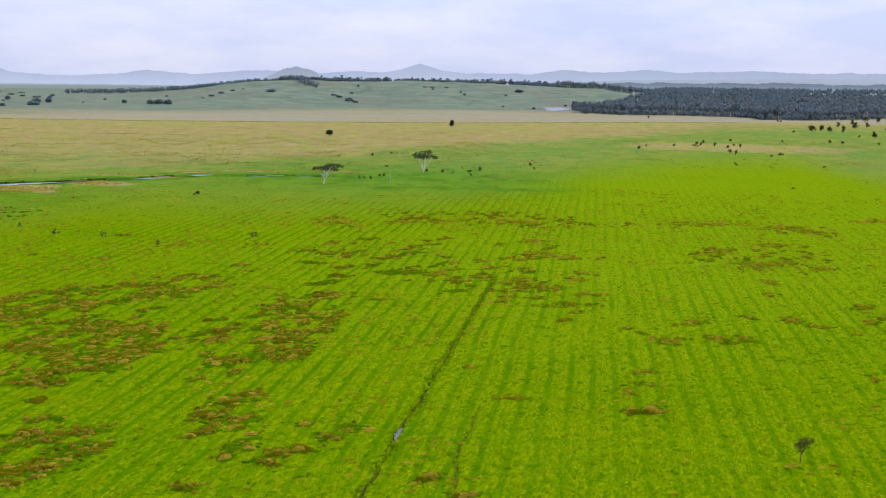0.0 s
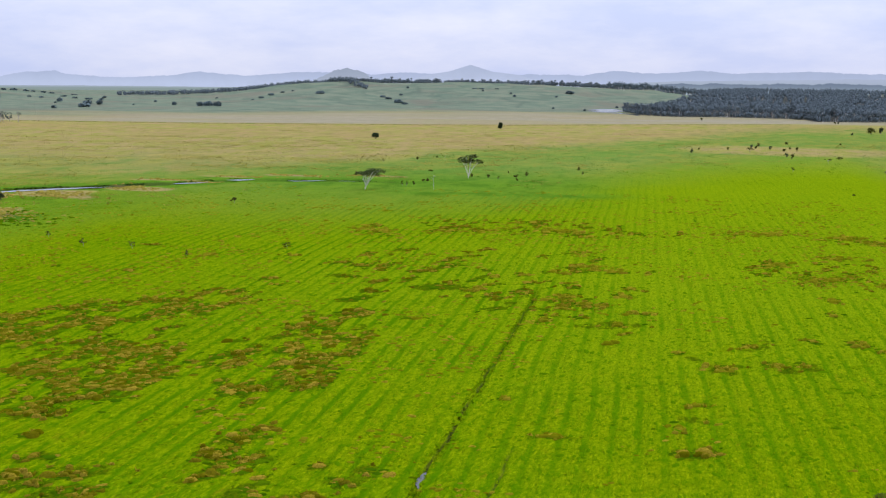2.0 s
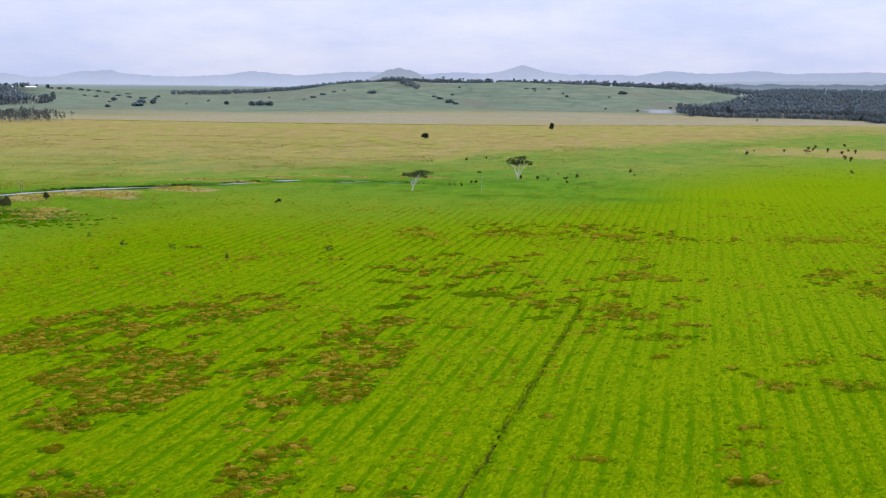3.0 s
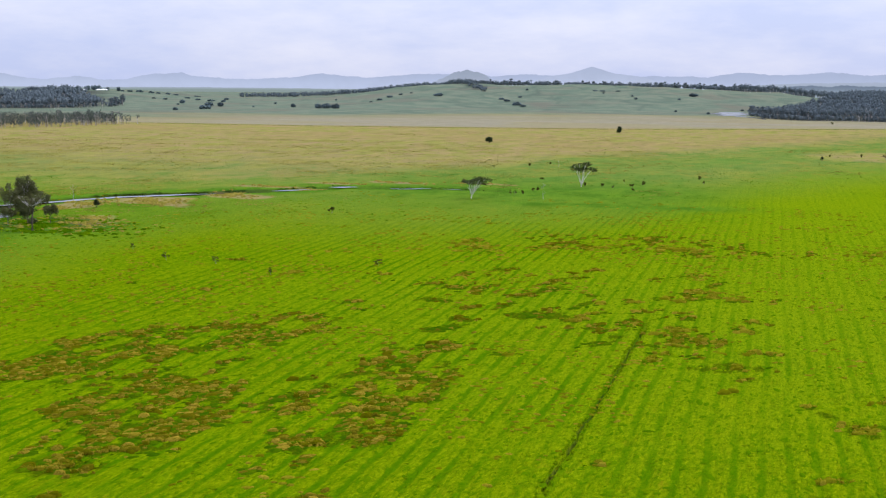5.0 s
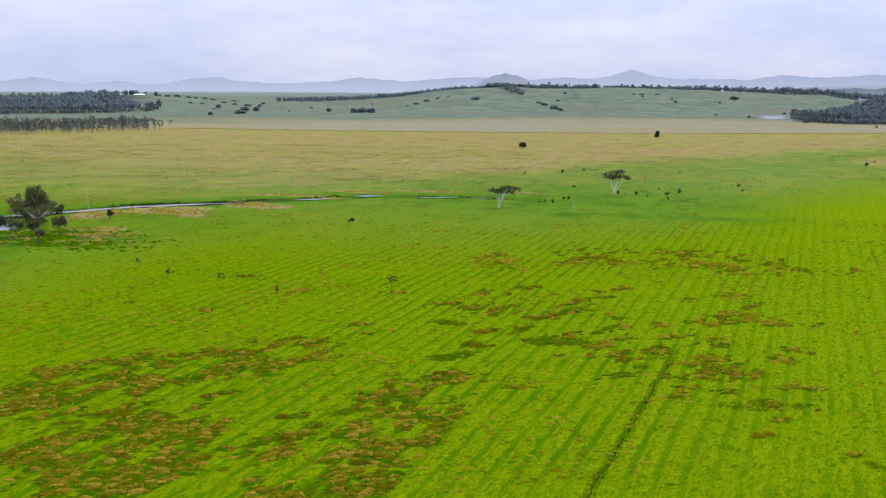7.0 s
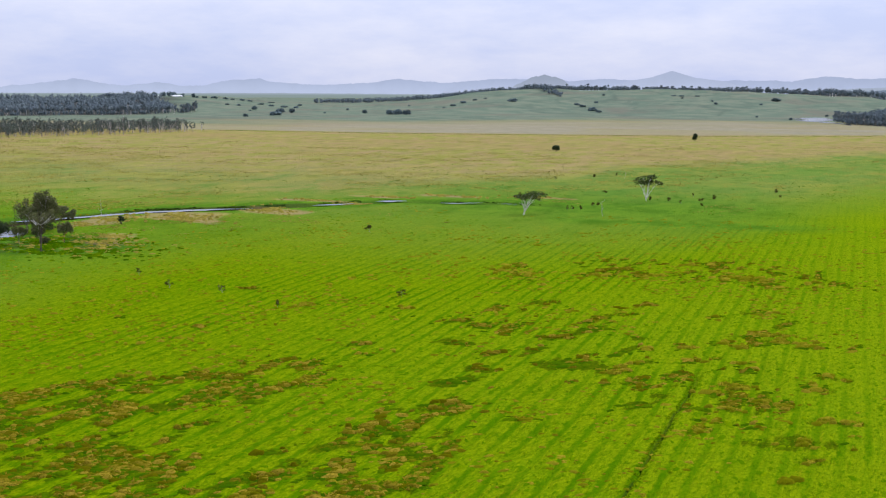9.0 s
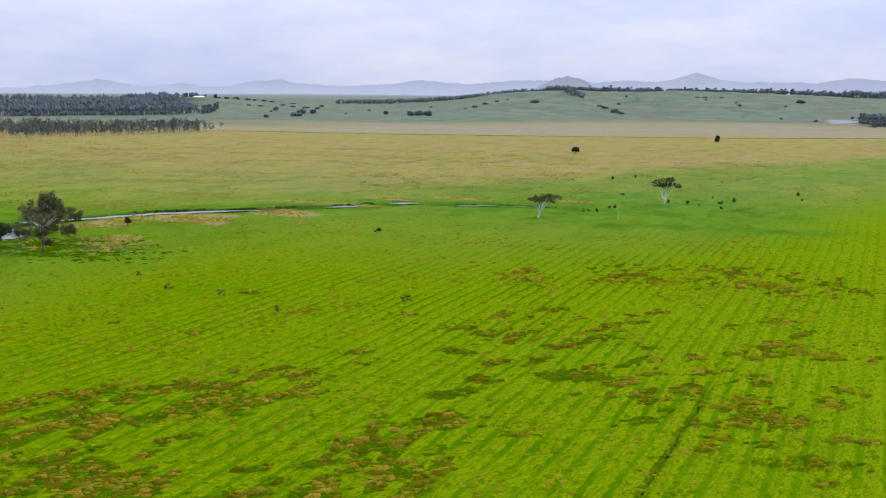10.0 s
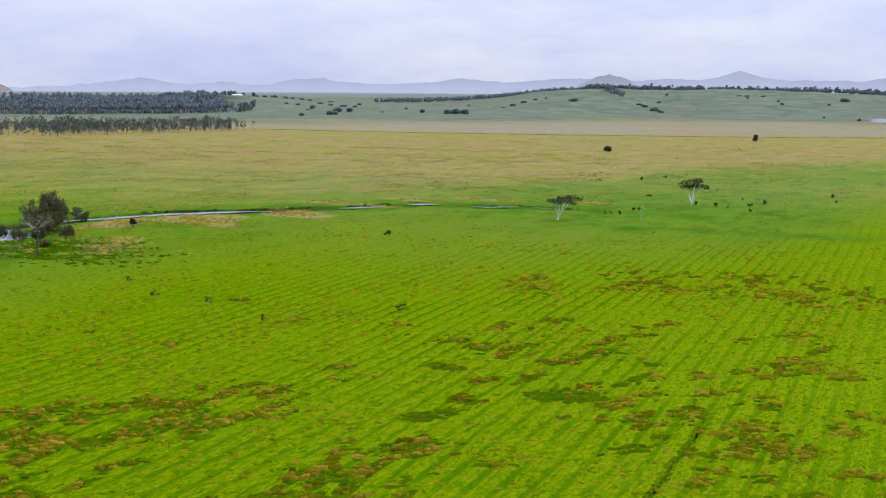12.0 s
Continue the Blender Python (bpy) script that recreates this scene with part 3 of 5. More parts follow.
EDGE_Y = (470, 488, 539, 661, 756, 786, 640, 560)


def row_sway(x, y):
    """How far the mower strayed from its straight rows."""
    return 0.9 * (value_noise(x, y, 38.0, 55) - 0.5) + 0.45 * (value_noise(x, y, 11.0, 56) - 0.5)


def mown_rows(x, y):
    """Where the mower has been."""
    wob = fbm(x, y, 90, 61) - 0.5
    return (1 - smooth(-30, 35, y - np.interp(x, EDGE_X, EDGE_Y) - 50 * wob)) * smooth(-225, -130, x + 60 * wob)


def micro(x, y):
    """The plain's own small swells, hoof marks and hummocks, and the hollows between the mown rows."""
    u, v = x * COS_ROW + y * SIN_ROW, y * COS_ROW - x * SIN_ROW
    near = 1 - smooth(430, 640, y)
    hollow = smooth(0.1, 0.95, np.sin(2 * math.pi * (u + row_sway(x, y)) / ROW)) * mown_rows(x, y) * (0.4 + 0.8 * value_noise(x, y, 22, 57))
    clods = (value_noise(u, v * 0.5, 1.3, 53) - 0.5) * 0.26 + (fbm(u, v * 0.6, 4.0, 54) - 0.5) * 0.24
    return (fbm(x, y, 16, 51) - 0.5) * 0.25 + near * (clods - 0.13 * hollow)


def ground_height(x, y):
    x, y = np.asarray(x, float), np.asarray(y, float)
    u, v = x * COS_ROW + y * SIN_ROW, y * COS_ROW - x * SIN_ROW
    open_drain = smooth(110, 125, v) * (1 - smooth(282, 300, v))
    d = np.abs(u - ditch_line(v))
    width = 0.13 + 0.15 * value_noise(v, v * 0, 6.0, 23) + 0.55 * np.exp(-((v - 160.5) / 4.0) ** 2)
    z = -0.55 * open_drain * (1 - smooth(width * 0.45, width, d))
    crack = smooth(112, 120, v) * (1 - smooth(168, 178, v))
    z = z - 0.35 * crack * (1 - smooth(0.12, 0.4, np.abs(u - crack_line(v))))
    c = creek_distance(x, y)
    z = z - 0.9 * (1 - smooth(3.5, 9.0, c)) - 0.6 * (1 - smooth(14, 24, np.hypot(x + 308, (y - 394) * 1.1)))
    return z + micro(x, y) + hills(x, y)


def mesh_from(name, verts, faces, mats, smooth_shade=True):
    """A mesh from arrays: verts (n, 3), faces (m, k) with one k."""
    me = bpy.data.meshes.new(name)
    verts, faces = np.asarray(verts, np.float32), np.asarray(faces, np.int32)
    k = faces.shape[1]
    me.vertices.add(len(verts))
    me.vertices.foreach_set("co", verts.ravel())
    me.loops.add(faces.size)
    me.loops.foreach_set("vertex_index", faces.ravel())
    me.polygons.add(len(faces))
    me.polygons.foreach_set("loop_start", np.arange(0, faces.size, k, dtype=np.int32))
    me.polygons.foreach_set("use_smooth", np.full(len(faces), smooth_shade))
    me.update(calc_edges=True)
    for m in mats:
        me.materials.append(m)
    return me


def steps(*spans):
    out = [np.arange(a, b, s) for a, b, s in spans]
    return np.unique(np.concatenate(out))


def build_ground():
    u = steps((-4900, -520, 60), (-520, -330, 12), (-330, -150, 3), (-150, -26, 0.58), (-26, -23, 0.5), (-23, -18, 0.14), (-18, -14.5, 0.55), (-14.5, -9, 0.2), (-9, 62, 0.58),
              (62, 110, 2), (110, 400, 15), (400, 4901, 100))
    v = steps((-900, 100, 50), (100, 126, 2), (126, 310, 1.1), (310, 470, 1.9), (470, 640, 3), (640, 1300, 15), (1300, 2000, 18), (2000, 3000, 20), (3000, 4901, 60))
    U, V = np.meshgrid(u, v)
    X, Y = U * COS_ROW - V * SIN_ROW, U * SIN_ROW + V * COS_ROW
    Z = ground_height(X, Y)
    nu, nv = len(u), len(v)
    i = np.arange(nv - 1)[:, None] * nu + np.arange(nu - 1)[None]
    faces = np.stack([i, i + 1, i + nu + 1, i + nu], -1).reshape(-1, 4)
    me = mesh_from("ground", np.stack([X, Y, Z], -1).reshape(-1, 3), faces, [PASTURE])
    x, y = X.ravel(), Y.ravel()
    uu, vv = U.ravel(), V.ravel()
    az = np.degrees(np.arctan2(-x, np.maximum(y - 55, 1)))
    wob = (fbm(x, y, 90, 61) - 0.5)
    mown = mown_rows(x, y) * (1 - 0.25 * smooth(-45, 5, x + 30 * wob)) * (1 - 0.4 * smooth(240, 380, y + 60 * wob) * smooth(-100, -20, x)) * (1 - 0.6 * smooth(400, 620, y + 60 * wob))
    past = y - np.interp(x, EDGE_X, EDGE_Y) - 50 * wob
    lush = np.exp(-(((y - 575 - 30 * wob) / 75) ** 2)) * smooth(-260, -190, x + 40 * wob) * (1 - smooth(-120, -20, x + 60 * wob)) * 0.8
    lush = np.maximum(lush, np.exp(-((y - 525 - 0.12 * (x + 100)) / 16) ** 2) * smooth(-170, -130, x) * (1 - smooth(-70, -30, x)) * 0.85)
    lush = np.maximum(lush, (1 - smooth(8, 26, creek_distance(x, y) + 14 * wob)) * 0.9)
    lush = np.maximum(lush, 1.0 * (1 - smooth(0.7, 1.3, np.hypot((x + 264) / 32, (y - 382) / 22) + wob)))
    lush = np.maximum(lush, 0.5 * smooth(-190, -260, x + 40 * wob) * (1 - smooth(430, 520, y)))
    dist = np.hypot(x, y - 55)
    start = np.interp(x, [-700, -280, -120, 60, 200], [400, 450, 760, 1100, 1150])
    tan = smooth(-60, np.interp(x, [-320, -120], [200, 420]), y - start + 170 * wob) * (1 - 0.25 * smooth(-160, 40, x))
    tan = tan * (0.5 + 0.5 * smooth(620, 900, y + 120 * wob))
    tan = np.maximum(tan, 0.8 * (1 - smooth(0.4, 1.2, np.hypot((x - 20) / 95, (y - 915) / 75) + wob)))
    for cx, cy, rx, ry in BANKS_DRY:
        tan = np.maximum(tan, 0.8 * (1 - smooth(0.5, 1.3, np.hypot((x - cx) / rx, (y - cy) / ry) + 2.6 * (fbm(x, y, 15, 62) - 0.5) + wob)))
    lush = np.maximum(lush, 0.55 * (1 - smooth(0.6, 1.2, np.hypot((x + 880 + 0.8 * (y - 1150)) / 120, (y - 1120) / 220) + wob)))
    banks = fbm(x, y * 2.2, 170, 66) - 0.5
    beyond = y - np.interp(x, [p[0] for p in FAR_DRAIN], [p[1] for p in FAR_DRAIN])
    pale = smooth(0, 45, beyond + 14 * wob) * (1 - smooth(1560, 1960, dist + 330 * banks + 120 * smooth(-500, -800, x))) * (0.95 - 0.3 * smooth(0.45, 0.62, fbm(x, y * 3, 160, 64)))
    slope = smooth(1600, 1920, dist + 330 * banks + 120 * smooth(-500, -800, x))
    dry = patchiness(x, y)
    open_drain = smooth(110, 125, vv) * (1 - smooth(282, 300, vv))
    mud_shade = open_drain * (1 - smooth(0.16, 0.36, np.abs(uu - ditch_line(vv)))) * smooth(0.15, 0.45, value_noise(vv, vv * 0, 4.5, 24)) * 0.6 * (1 - 0.5 * smooth(180, 250, vv))
    mud_shade = np.maximum(mud_shade, 0.5 * smooth(112, 120, vv) * (1 - smooth(168, 178, vv)) * (1 - smooth(0.08, 0.25, np.abs(uu - crack_line(vv)))))
    mud_shade = np.maximum(mud_shade, (1 - smooth(1.5, 4.5, creek_distance(x, y) + 5 * wob)) * (0.35 + 0.65 * (y < 510)))
    # dark line on the creek's far side: the cut bank's shade, painted
    mud_shade = np.maximum(mud_shade, 0.7 * (1 - smooth(1.6, 3.6, creek_distance(x + 2.6, y - 3.6) + 4 * wob)) * (1 - 0.6 * smooth(520, 550, y)))
    # painted shade under the swamp trees, mottled with dark ground
    mud_shade = np.maximum(mud_shade, 0.62 * (1 - smooth(0.6, 1.3, np.hypot((x + 268) / 28, (y - 382) / 20) + wob)) * smooth(0.28, 0.55, fbm(x, y, 5, 63)))
    for name, values in (("mown", mown), ("lush", lush), ("tan", tan), ("slope", slope), ("pale", pale), ("sway", row_sway(x, y)), ("rough", np.maximum(smooth(-150, 190, past), 0.25 * smooth(-170, -250, x + 60 * wob))), ("dry", dry), ("mud_shade", mud_shade), ("shaded_litter", under_trees(x, y)), ("grazing_lift", smooth(140, 330, y + 60 * wob) * smooth(-240, -10, x + 60 * wob))):
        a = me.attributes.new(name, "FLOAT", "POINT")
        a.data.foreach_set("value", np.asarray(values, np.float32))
    return tagged(new("ground", me), "flat green pasture plain with mown rows rising to grazed hills", "ground", kind="structure")


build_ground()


# ---- water ----
def water_sheet(name, line, widths, level, label, mat=WATER):
    """A sheet of water along a line, with an uneven shore."""
    pts = [Vector((*p, 0)) for p in line]
    at = np.linspace(0, len(pts) - 1, 12 * (len(pts) - 1) + 1)
    xs, ys = np.interp(at, range(len(pts)), [p.x for p in pts]), np.interp(at, range(len(pts)), [p.y for p in pts])
    ws = np.interp(at, range(len(pts)), widths)
    tx, ty = np.gradient(xs), np.gradient(ys)
    ln = np.hypot(tx, ty)
    nx, ny = -ty / ln, tx / ln
    wa = ws * (0.35 + 1.3 * value_noise(xs, ys, 7.0, 71))
    wb = ws * (0.35 + 1.2 * value_noise(xs, ys, 5.0, 72))
    k = len(xs)
    V = [(xs[i] + nx[i] * wa[i], ys[i] + ny[i] * wa[i], level) for i in range(k)] + [(xs[i] - nx[i] * wb[i], ys[i] - ny[i] * wb[i], level) for i in range(k)]
    F = [(i, k + i, k + i + 1, i + 1) for i in range(k - 1)]
    return tagged(new(name, mesh_from(name, V, F, [mat])), label, "water", kind="structure")


water_sheet("water_creek", [(-330, 420), (-318, 432), (-310, 447), (-303, 465), (-297, 477), (-290, 485), (-282, 495), (-275, 502), (-268, 507)],
            [1.6, 1.8, 1.9, 2.0, 2.5, 2.6, 2.0, 1.1, 0.15], -0.32, "still grey creek water reflecting an overcast sky")
water_sheet("water_pond", [(-345, 385), (-325, 395), (-309, 399), (-294, 391), (-284, 380), (-279, 371)], [6, 13, 14, 10, 6, 1.5], -0.34, "still pond water beside the swamp trees")
water_sheet("water_pool", [(-253, 529), (-247, 536), (-241, 545)], [0.2, 2.0, 0.2], -0.30, "small still pool in the creek line")
water_sheet("water_pool", [(-238, 557), (-232, 560), (-226, 564)], [0.3, 3.6, 0.3], -0.28, "small still pool in the creek line")
water_sheet("water_pool", [(-210, 563), (-204, 563), (-198, 568), (-193, 571)], [0.2, 1.4, 0.8, 0.1], -0.28, "narrow still pool in the creek line")
water_sheet("water_pool", [(-187, 570), (-183, 571), (-178, 571)], [0.2, 0.7, 0.2], -0.28, "narrow still pool in the creek line")
water_sheet("water_puddle", [(-33.6, 155.5), (-33.9, 158.2), (-34.1, 161.6)], [0.15, 0.75, 0.3], -0.30, "small puddle standing in the drain")
water_sheet("water_lake", [(-214, 1872), (-214, 1925), (-222, 2000), (-232, 2100)], [4, 22, 26, 18], 0.36, "shallow grey lagoon at the forest edge", RIPPLED)
water_sheet("water_lake_arm", [(-200, 1870), (-178, 1820), (-158, 1775), (-146, 1720)], [8, 6, 4, 1], 0.32, "narrow shallow arm of the lagoon", RIPPLED)


# ---- distance ----
def backdrop(name, radius, rows, material_, foot, rough, label):
    """A range on the skyline, with its own spurs and folds, at a radius from the plain's middle."""
    az = np.arange(rows[0][0], rows[-1][0] + 0.01, 0.06)
    top = table(rows, az)
    top = top + rough * (fbm(az * 10, az * 0 + radius, 6.0, 81) - 0.5) + 0.3 * rough * (value_noise(az * 10, az * 0, 0.9, 82) - 0.5)
    layers = np.linspace(0, 1, 9)
    V, F = [], []
    for j, k in enumerate(layers):
        for a, h in zip(az, top):
            spur = 60 * (1 - k) * (float(value_noise(a * 10, 0.0, 9.0, 83)) + 0.4)
            r = radius - spur
            V.append((-math.sin(radians(a)) * r, 55 + math.cos(radians(a)) * r, foot + (h - foot) * k))
    n = len(az)
    for j in range(len(layers) - 1):
        for i in range(n - 1):
            F.append((j * n + i, j * n + i + 1, (j + 1) * n + i + 1, (j + 1) * n + i))
    return tagged(new(name, mesh_from(name, V, F, [material_])), label, "mountains", kind="structure")


RANGE = [(-40, 60), (-20, 75), (-8.2, 79), (-6.5, 82), (-4.1, 80), (-2.9, 87), (-0.4, 83), (0.9, 78), (2.3, 89), (3.6, 78), (4.9, 76), (6.3, 84), (7.6, 67), (9.1, 71),
         (10.6, 68), (14.7, 66), (16, 72), (17.3, 63), (20, 72), (21.5, 67), (22.6, 57), (24.2, 57), (25.5, 68), (26.8, 53), (28.3, 48), (29.6, 47), (30.9, 53), (31.9, 67),
         (32.9, 62), (34.4, 41), (35.4, 40), (36.3, 51), (37.7, 38), (38.9, 48), (40, 64), (41.1, 47), (43.1, 31), (44.5, 28), (46, 22), (60, 30)]
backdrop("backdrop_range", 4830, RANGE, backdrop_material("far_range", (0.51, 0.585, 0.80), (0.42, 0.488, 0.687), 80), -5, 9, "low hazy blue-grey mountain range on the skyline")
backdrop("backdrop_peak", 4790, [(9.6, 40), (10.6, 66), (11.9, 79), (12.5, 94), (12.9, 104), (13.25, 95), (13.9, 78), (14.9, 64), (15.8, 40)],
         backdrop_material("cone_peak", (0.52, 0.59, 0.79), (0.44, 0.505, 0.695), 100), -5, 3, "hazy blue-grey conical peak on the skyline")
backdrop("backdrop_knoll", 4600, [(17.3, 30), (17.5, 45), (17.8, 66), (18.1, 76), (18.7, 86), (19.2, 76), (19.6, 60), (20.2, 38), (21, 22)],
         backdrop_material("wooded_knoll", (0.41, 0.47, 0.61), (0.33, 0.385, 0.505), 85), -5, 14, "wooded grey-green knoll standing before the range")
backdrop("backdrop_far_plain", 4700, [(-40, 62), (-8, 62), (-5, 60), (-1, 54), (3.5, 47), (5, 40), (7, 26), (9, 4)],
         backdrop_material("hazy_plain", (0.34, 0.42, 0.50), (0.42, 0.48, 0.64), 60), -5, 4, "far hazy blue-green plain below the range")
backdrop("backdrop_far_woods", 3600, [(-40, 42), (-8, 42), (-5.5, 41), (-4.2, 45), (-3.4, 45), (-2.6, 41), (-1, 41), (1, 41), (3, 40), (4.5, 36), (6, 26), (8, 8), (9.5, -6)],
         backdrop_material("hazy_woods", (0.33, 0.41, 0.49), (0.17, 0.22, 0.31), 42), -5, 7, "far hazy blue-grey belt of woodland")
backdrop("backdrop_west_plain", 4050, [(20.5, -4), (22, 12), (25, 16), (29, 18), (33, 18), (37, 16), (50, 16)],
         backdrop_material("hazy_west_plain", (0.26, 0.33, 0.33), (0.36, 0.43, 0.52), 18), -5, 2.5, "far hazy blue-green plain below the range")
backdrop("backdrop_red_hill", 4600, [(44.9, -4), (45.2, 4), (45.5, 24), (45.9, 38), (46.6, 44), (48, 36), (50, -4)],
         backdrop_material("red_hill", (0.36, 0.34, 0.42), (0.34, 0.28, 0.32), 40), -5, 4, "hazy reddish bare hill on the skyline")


# ---- things ----
def part(name, bm, mat, parent, label=""):
    """One bmesh as one mesh object under a thing or a part."""
    me = bpy.data.meshes.new(name)
    bm.to_mesh(me)
    bm.free()
    me.materials.append(mat)
    ob = new(name, me)
    ob.parent = parent
    return tagged(ob, label) if label else ob


def thing(name, x, y, label, category, group="", turn=0.0, sink=0.05):
    ob = new(name)
    ob.empty_display_size = 0.5
    ob.matrix_basis = pose(x, y, float(ground_height(x, y)) - sink, 0, 0, turn)
    return tagged(ob, label, category, group)


def tube(bm, pts, radii, sides=7):
    """A tapered limb through the points."""
    rings = []
    for i, p in enumerate(pts):
        a, b = pts[max(i - 1, 0)], pts[min(i + 1, len(pts) - 1)]
        q = (b - a).to_track_quat("Z", "Y")
        rings.append([bm.verts.new(p + q @ Vector((math.cos(t) * radii[i], math.sin(t) * radii[i], 0)))
                      for t in (2 * math.pi * k / sides for k in range(sides))])
    for r, s in zip(rings, rings[1:]):
        for k in range(sides):
            f = bm.faces.new((r[k], r[(k + 1) % sides], s[(k + 1) % sides], s[k]))
            f.smooth = True
    bm.faces.new(rings[-1])


def limb(rng, start, end, bend, count=5):
    """Points of a crooked branch."""
    pts = []
    side = Vector((rng.uniform(-1, 1), rng.uniform(-1, 1), rng.uniform(-0.2, 0.5))) * bend
    for i in range(count + 1):
        k = i / count
        p = start.lerp(end, k) + side * math.sin(k * math.pi)
        if 0 < i < count:
            p += Vector((rng.uniform(-1, 1), rng.uniform(-1, 1), rng.uniform(-1, 1))) * bend * 0.25
        pts.append(p)
    return pts


def leaves(bm, rng, centre, size, count, leaf, droop=0.0):
    """Leaf sprays filling a ragged clump."""
    for _ in range(count):
        d = Vector((rng.gauss(0, 1), rng.gauss(0, 1), rng.gauss(0, 1))).normalized() * (rng.random() ** 0.4)
        c = centre + Vector((d.x * size[0], d.y * size[1], d.z * size[2]))
        s = leaf * rng.uniform(0.55, 1.35)
        a = Vector((rng.gauss(0, 1), rng.gauss(0, 1), rng.gauss(0, 0.6) - droop)).normalized()
        b = a.cross(Vector((rng.gauss(0, 1), rng.gauss(0, 1), rng.gauss(0, 1)))).normalized()
        up = a.cross(b) * s * 0.25
        v = [bm.verts.new(c + q) for q in (-a * s, b * s * 0.55 + up, a * s, -b * s * 0.55 + up)]
        bm.faces.new(v)


def lobe(bm, rng, c, size, jag=(0.55, 1.4), soft=False):
    """A lumpy bough of massed leaves."""
    grid = {}
    for f in range(6):
        for i in range(3):
            for j in range(3):
                q = [i - 1.0, j - 1.0]
                q.insert(f // 2, 1.0 if f % 2 else -1.0)
                key = tuple(q)
                if key not in grid:
                    d = Vector(key).normalized() * rng.uniform(*jag)
                    grid[key] = bm.verts.new(c + Vector((d.x * size[0], d.y * size[1], d.z * size[2])))
    for f in range(6):
        for i in range(2):
            for j in range(2):
                ring = []
                for a, b in ((i, j), (i + 1, j), (i + 1, j + 1), (i, j + 1)):
                    q = [a - 1.0, b - 1.0]
                    q.insert(f // 2, 1.0 if f % 2 else -1.0)
                    ring.append(grid[tuple(q)])
                flip = (f % 2 == 1) != (f // 2 == 1)
                face = bm.faces.new(ring if flip else ring[::-1])
                face.smooth = soft


def gum(x, y, height, spread, seed, bark, leaf_mat, label, name="gum_tree", group="", fork=0.3, limbs=5, clumps=18, base=0.72, leaf=0.35, per=55,
        flat=0.5, lean=(0, 0), radius=None, droop=0.0, bare=0, round_top=0.0, sides=(8, 6, 5), twigs=3):
    """A forked tree: trunk and limbs, and a crown of separate leaf clumps with gaps between."""
    rng = random.Random(seed)
    root = thing(name, x, y, label, "tree", group)
    r0 = radius or height * 0.022
    crotch = Vector((lean[0] * fork, lean[1] * fork, height * fork))
    bm = bmesh.new()
    tube(bm, limb(rng, Vector((0, 0, -0.3)), crotch, r0 * 0.8, 4), [r0 * 1.45, r0 * 1.1, r0, r0 * 0.95, r0 * 0.9], sides[0])
    trunk = part("trunk", bm, bark, root)
    ends = []
    for i in range(limbs):
        a = 2 * math.pi * (i + rng.uniform(-0.3, 0.3)) / limbs
        far = spread * 0.5 * rng.uniform(0.35, 0.8)
        end = Vector((lean[0] + math.cos(a) * far, lean[1] + math.sin(a) * far, height * rng.uniform(base, 0.9)))
        bm = bmesh.new()
        pts = limb(rng, crotch - Vector((0, 0, 0.1)), end, height * 0.035, 5)
        tube(bm, pts, [r0 * 0.72 * (1 - 0.75 * k / 5) for k in range(6)], sides[1])
        shoots = []
        for _ in range(twigs):
            k = rng.randint(2, 4)
            tip = pts[k] + Vector((math.cos(a) * rng.uniform(0.1, 0.4), math.sin(a) * rng.uniform(0.1, 0.4), 0)) * spread * 0.5 + Vector((rng.uniform(-0.6, 0.6), rng.uniform(-0.6, 0.6), height * rng.uniform(0.06, 0.2)))
            shoots.append(limb(rng, pts[k], tip, 0.25, 3))
            ends.append(tip)
        thin = [r0 * 0.3, r0 * 0.22, r0 * 0.16, r0 * 0.07]
        if sides[0] > 5:
            arm = part("limb", bm, bark, root)
            for line in shoots:
                bm = bmesh.new()
                tube(bm, line, thin, sides[2])
                part("twig", bm, bark, arm)
        else:
            for line in shoots:
                tube(bm, line, thin, sides[2])
            part("limb", bm, bark, root)
        ends.append(end)
    for _ in range(bare):
        a = rng.uniform(0, 2 * math.pi)
        s = crotch.lerp(ends[rng.randrange(len(ends))], 0.5)
        bm = bmesh.new()
        tube(bm, limb(rng, s, s + Vector((math.cos(a) * spread * 0.4, math.sin(a) * spread * 0.4, height * rng.uniform(0.1, 0.3))), 0.4, 4), [r0 * 0.55, r0 * 0.46, r0 * 0.36, r0 * 0.25, r0 * 0.12], 5)
        part("bare_branch", bm, PALE_WOOD, root, "bare pale branch")
    ends = [q for q in ends if q.z > height * (base - 0.04)]
    bm = bmesh.new()
    for i in range(clumps):
        c = ends[i % len(ends)].copy()
        c += Vector((rng.uniform(-1, 1), rng.uniform(-1, 1), 0)) * spread * 0.14 + Vector((0, 0, height * rng.uniform(-0.05, 0.08)))
        off = math.hypot(c.x - lean[0], c.y - lean[1])
        if off > spread * 0.5:
            c.x, c.y = lean[0] + (c.x - lean[0]) * spread * 0.5 / off, lean[1] + (c.y - lean[1]) * spread * 0.5 / off
        c.z = min(c.z, height * (0.96 - round_top * (off / (spread * 0.5)) ** 2))
        s = spread * rng.uniform(0.10, 0.17)
        leaves(bm, rng, c, (s, s, s * flat), per, leaf, droop)
    part("crown", bm, leaf_mat, root)
    return root


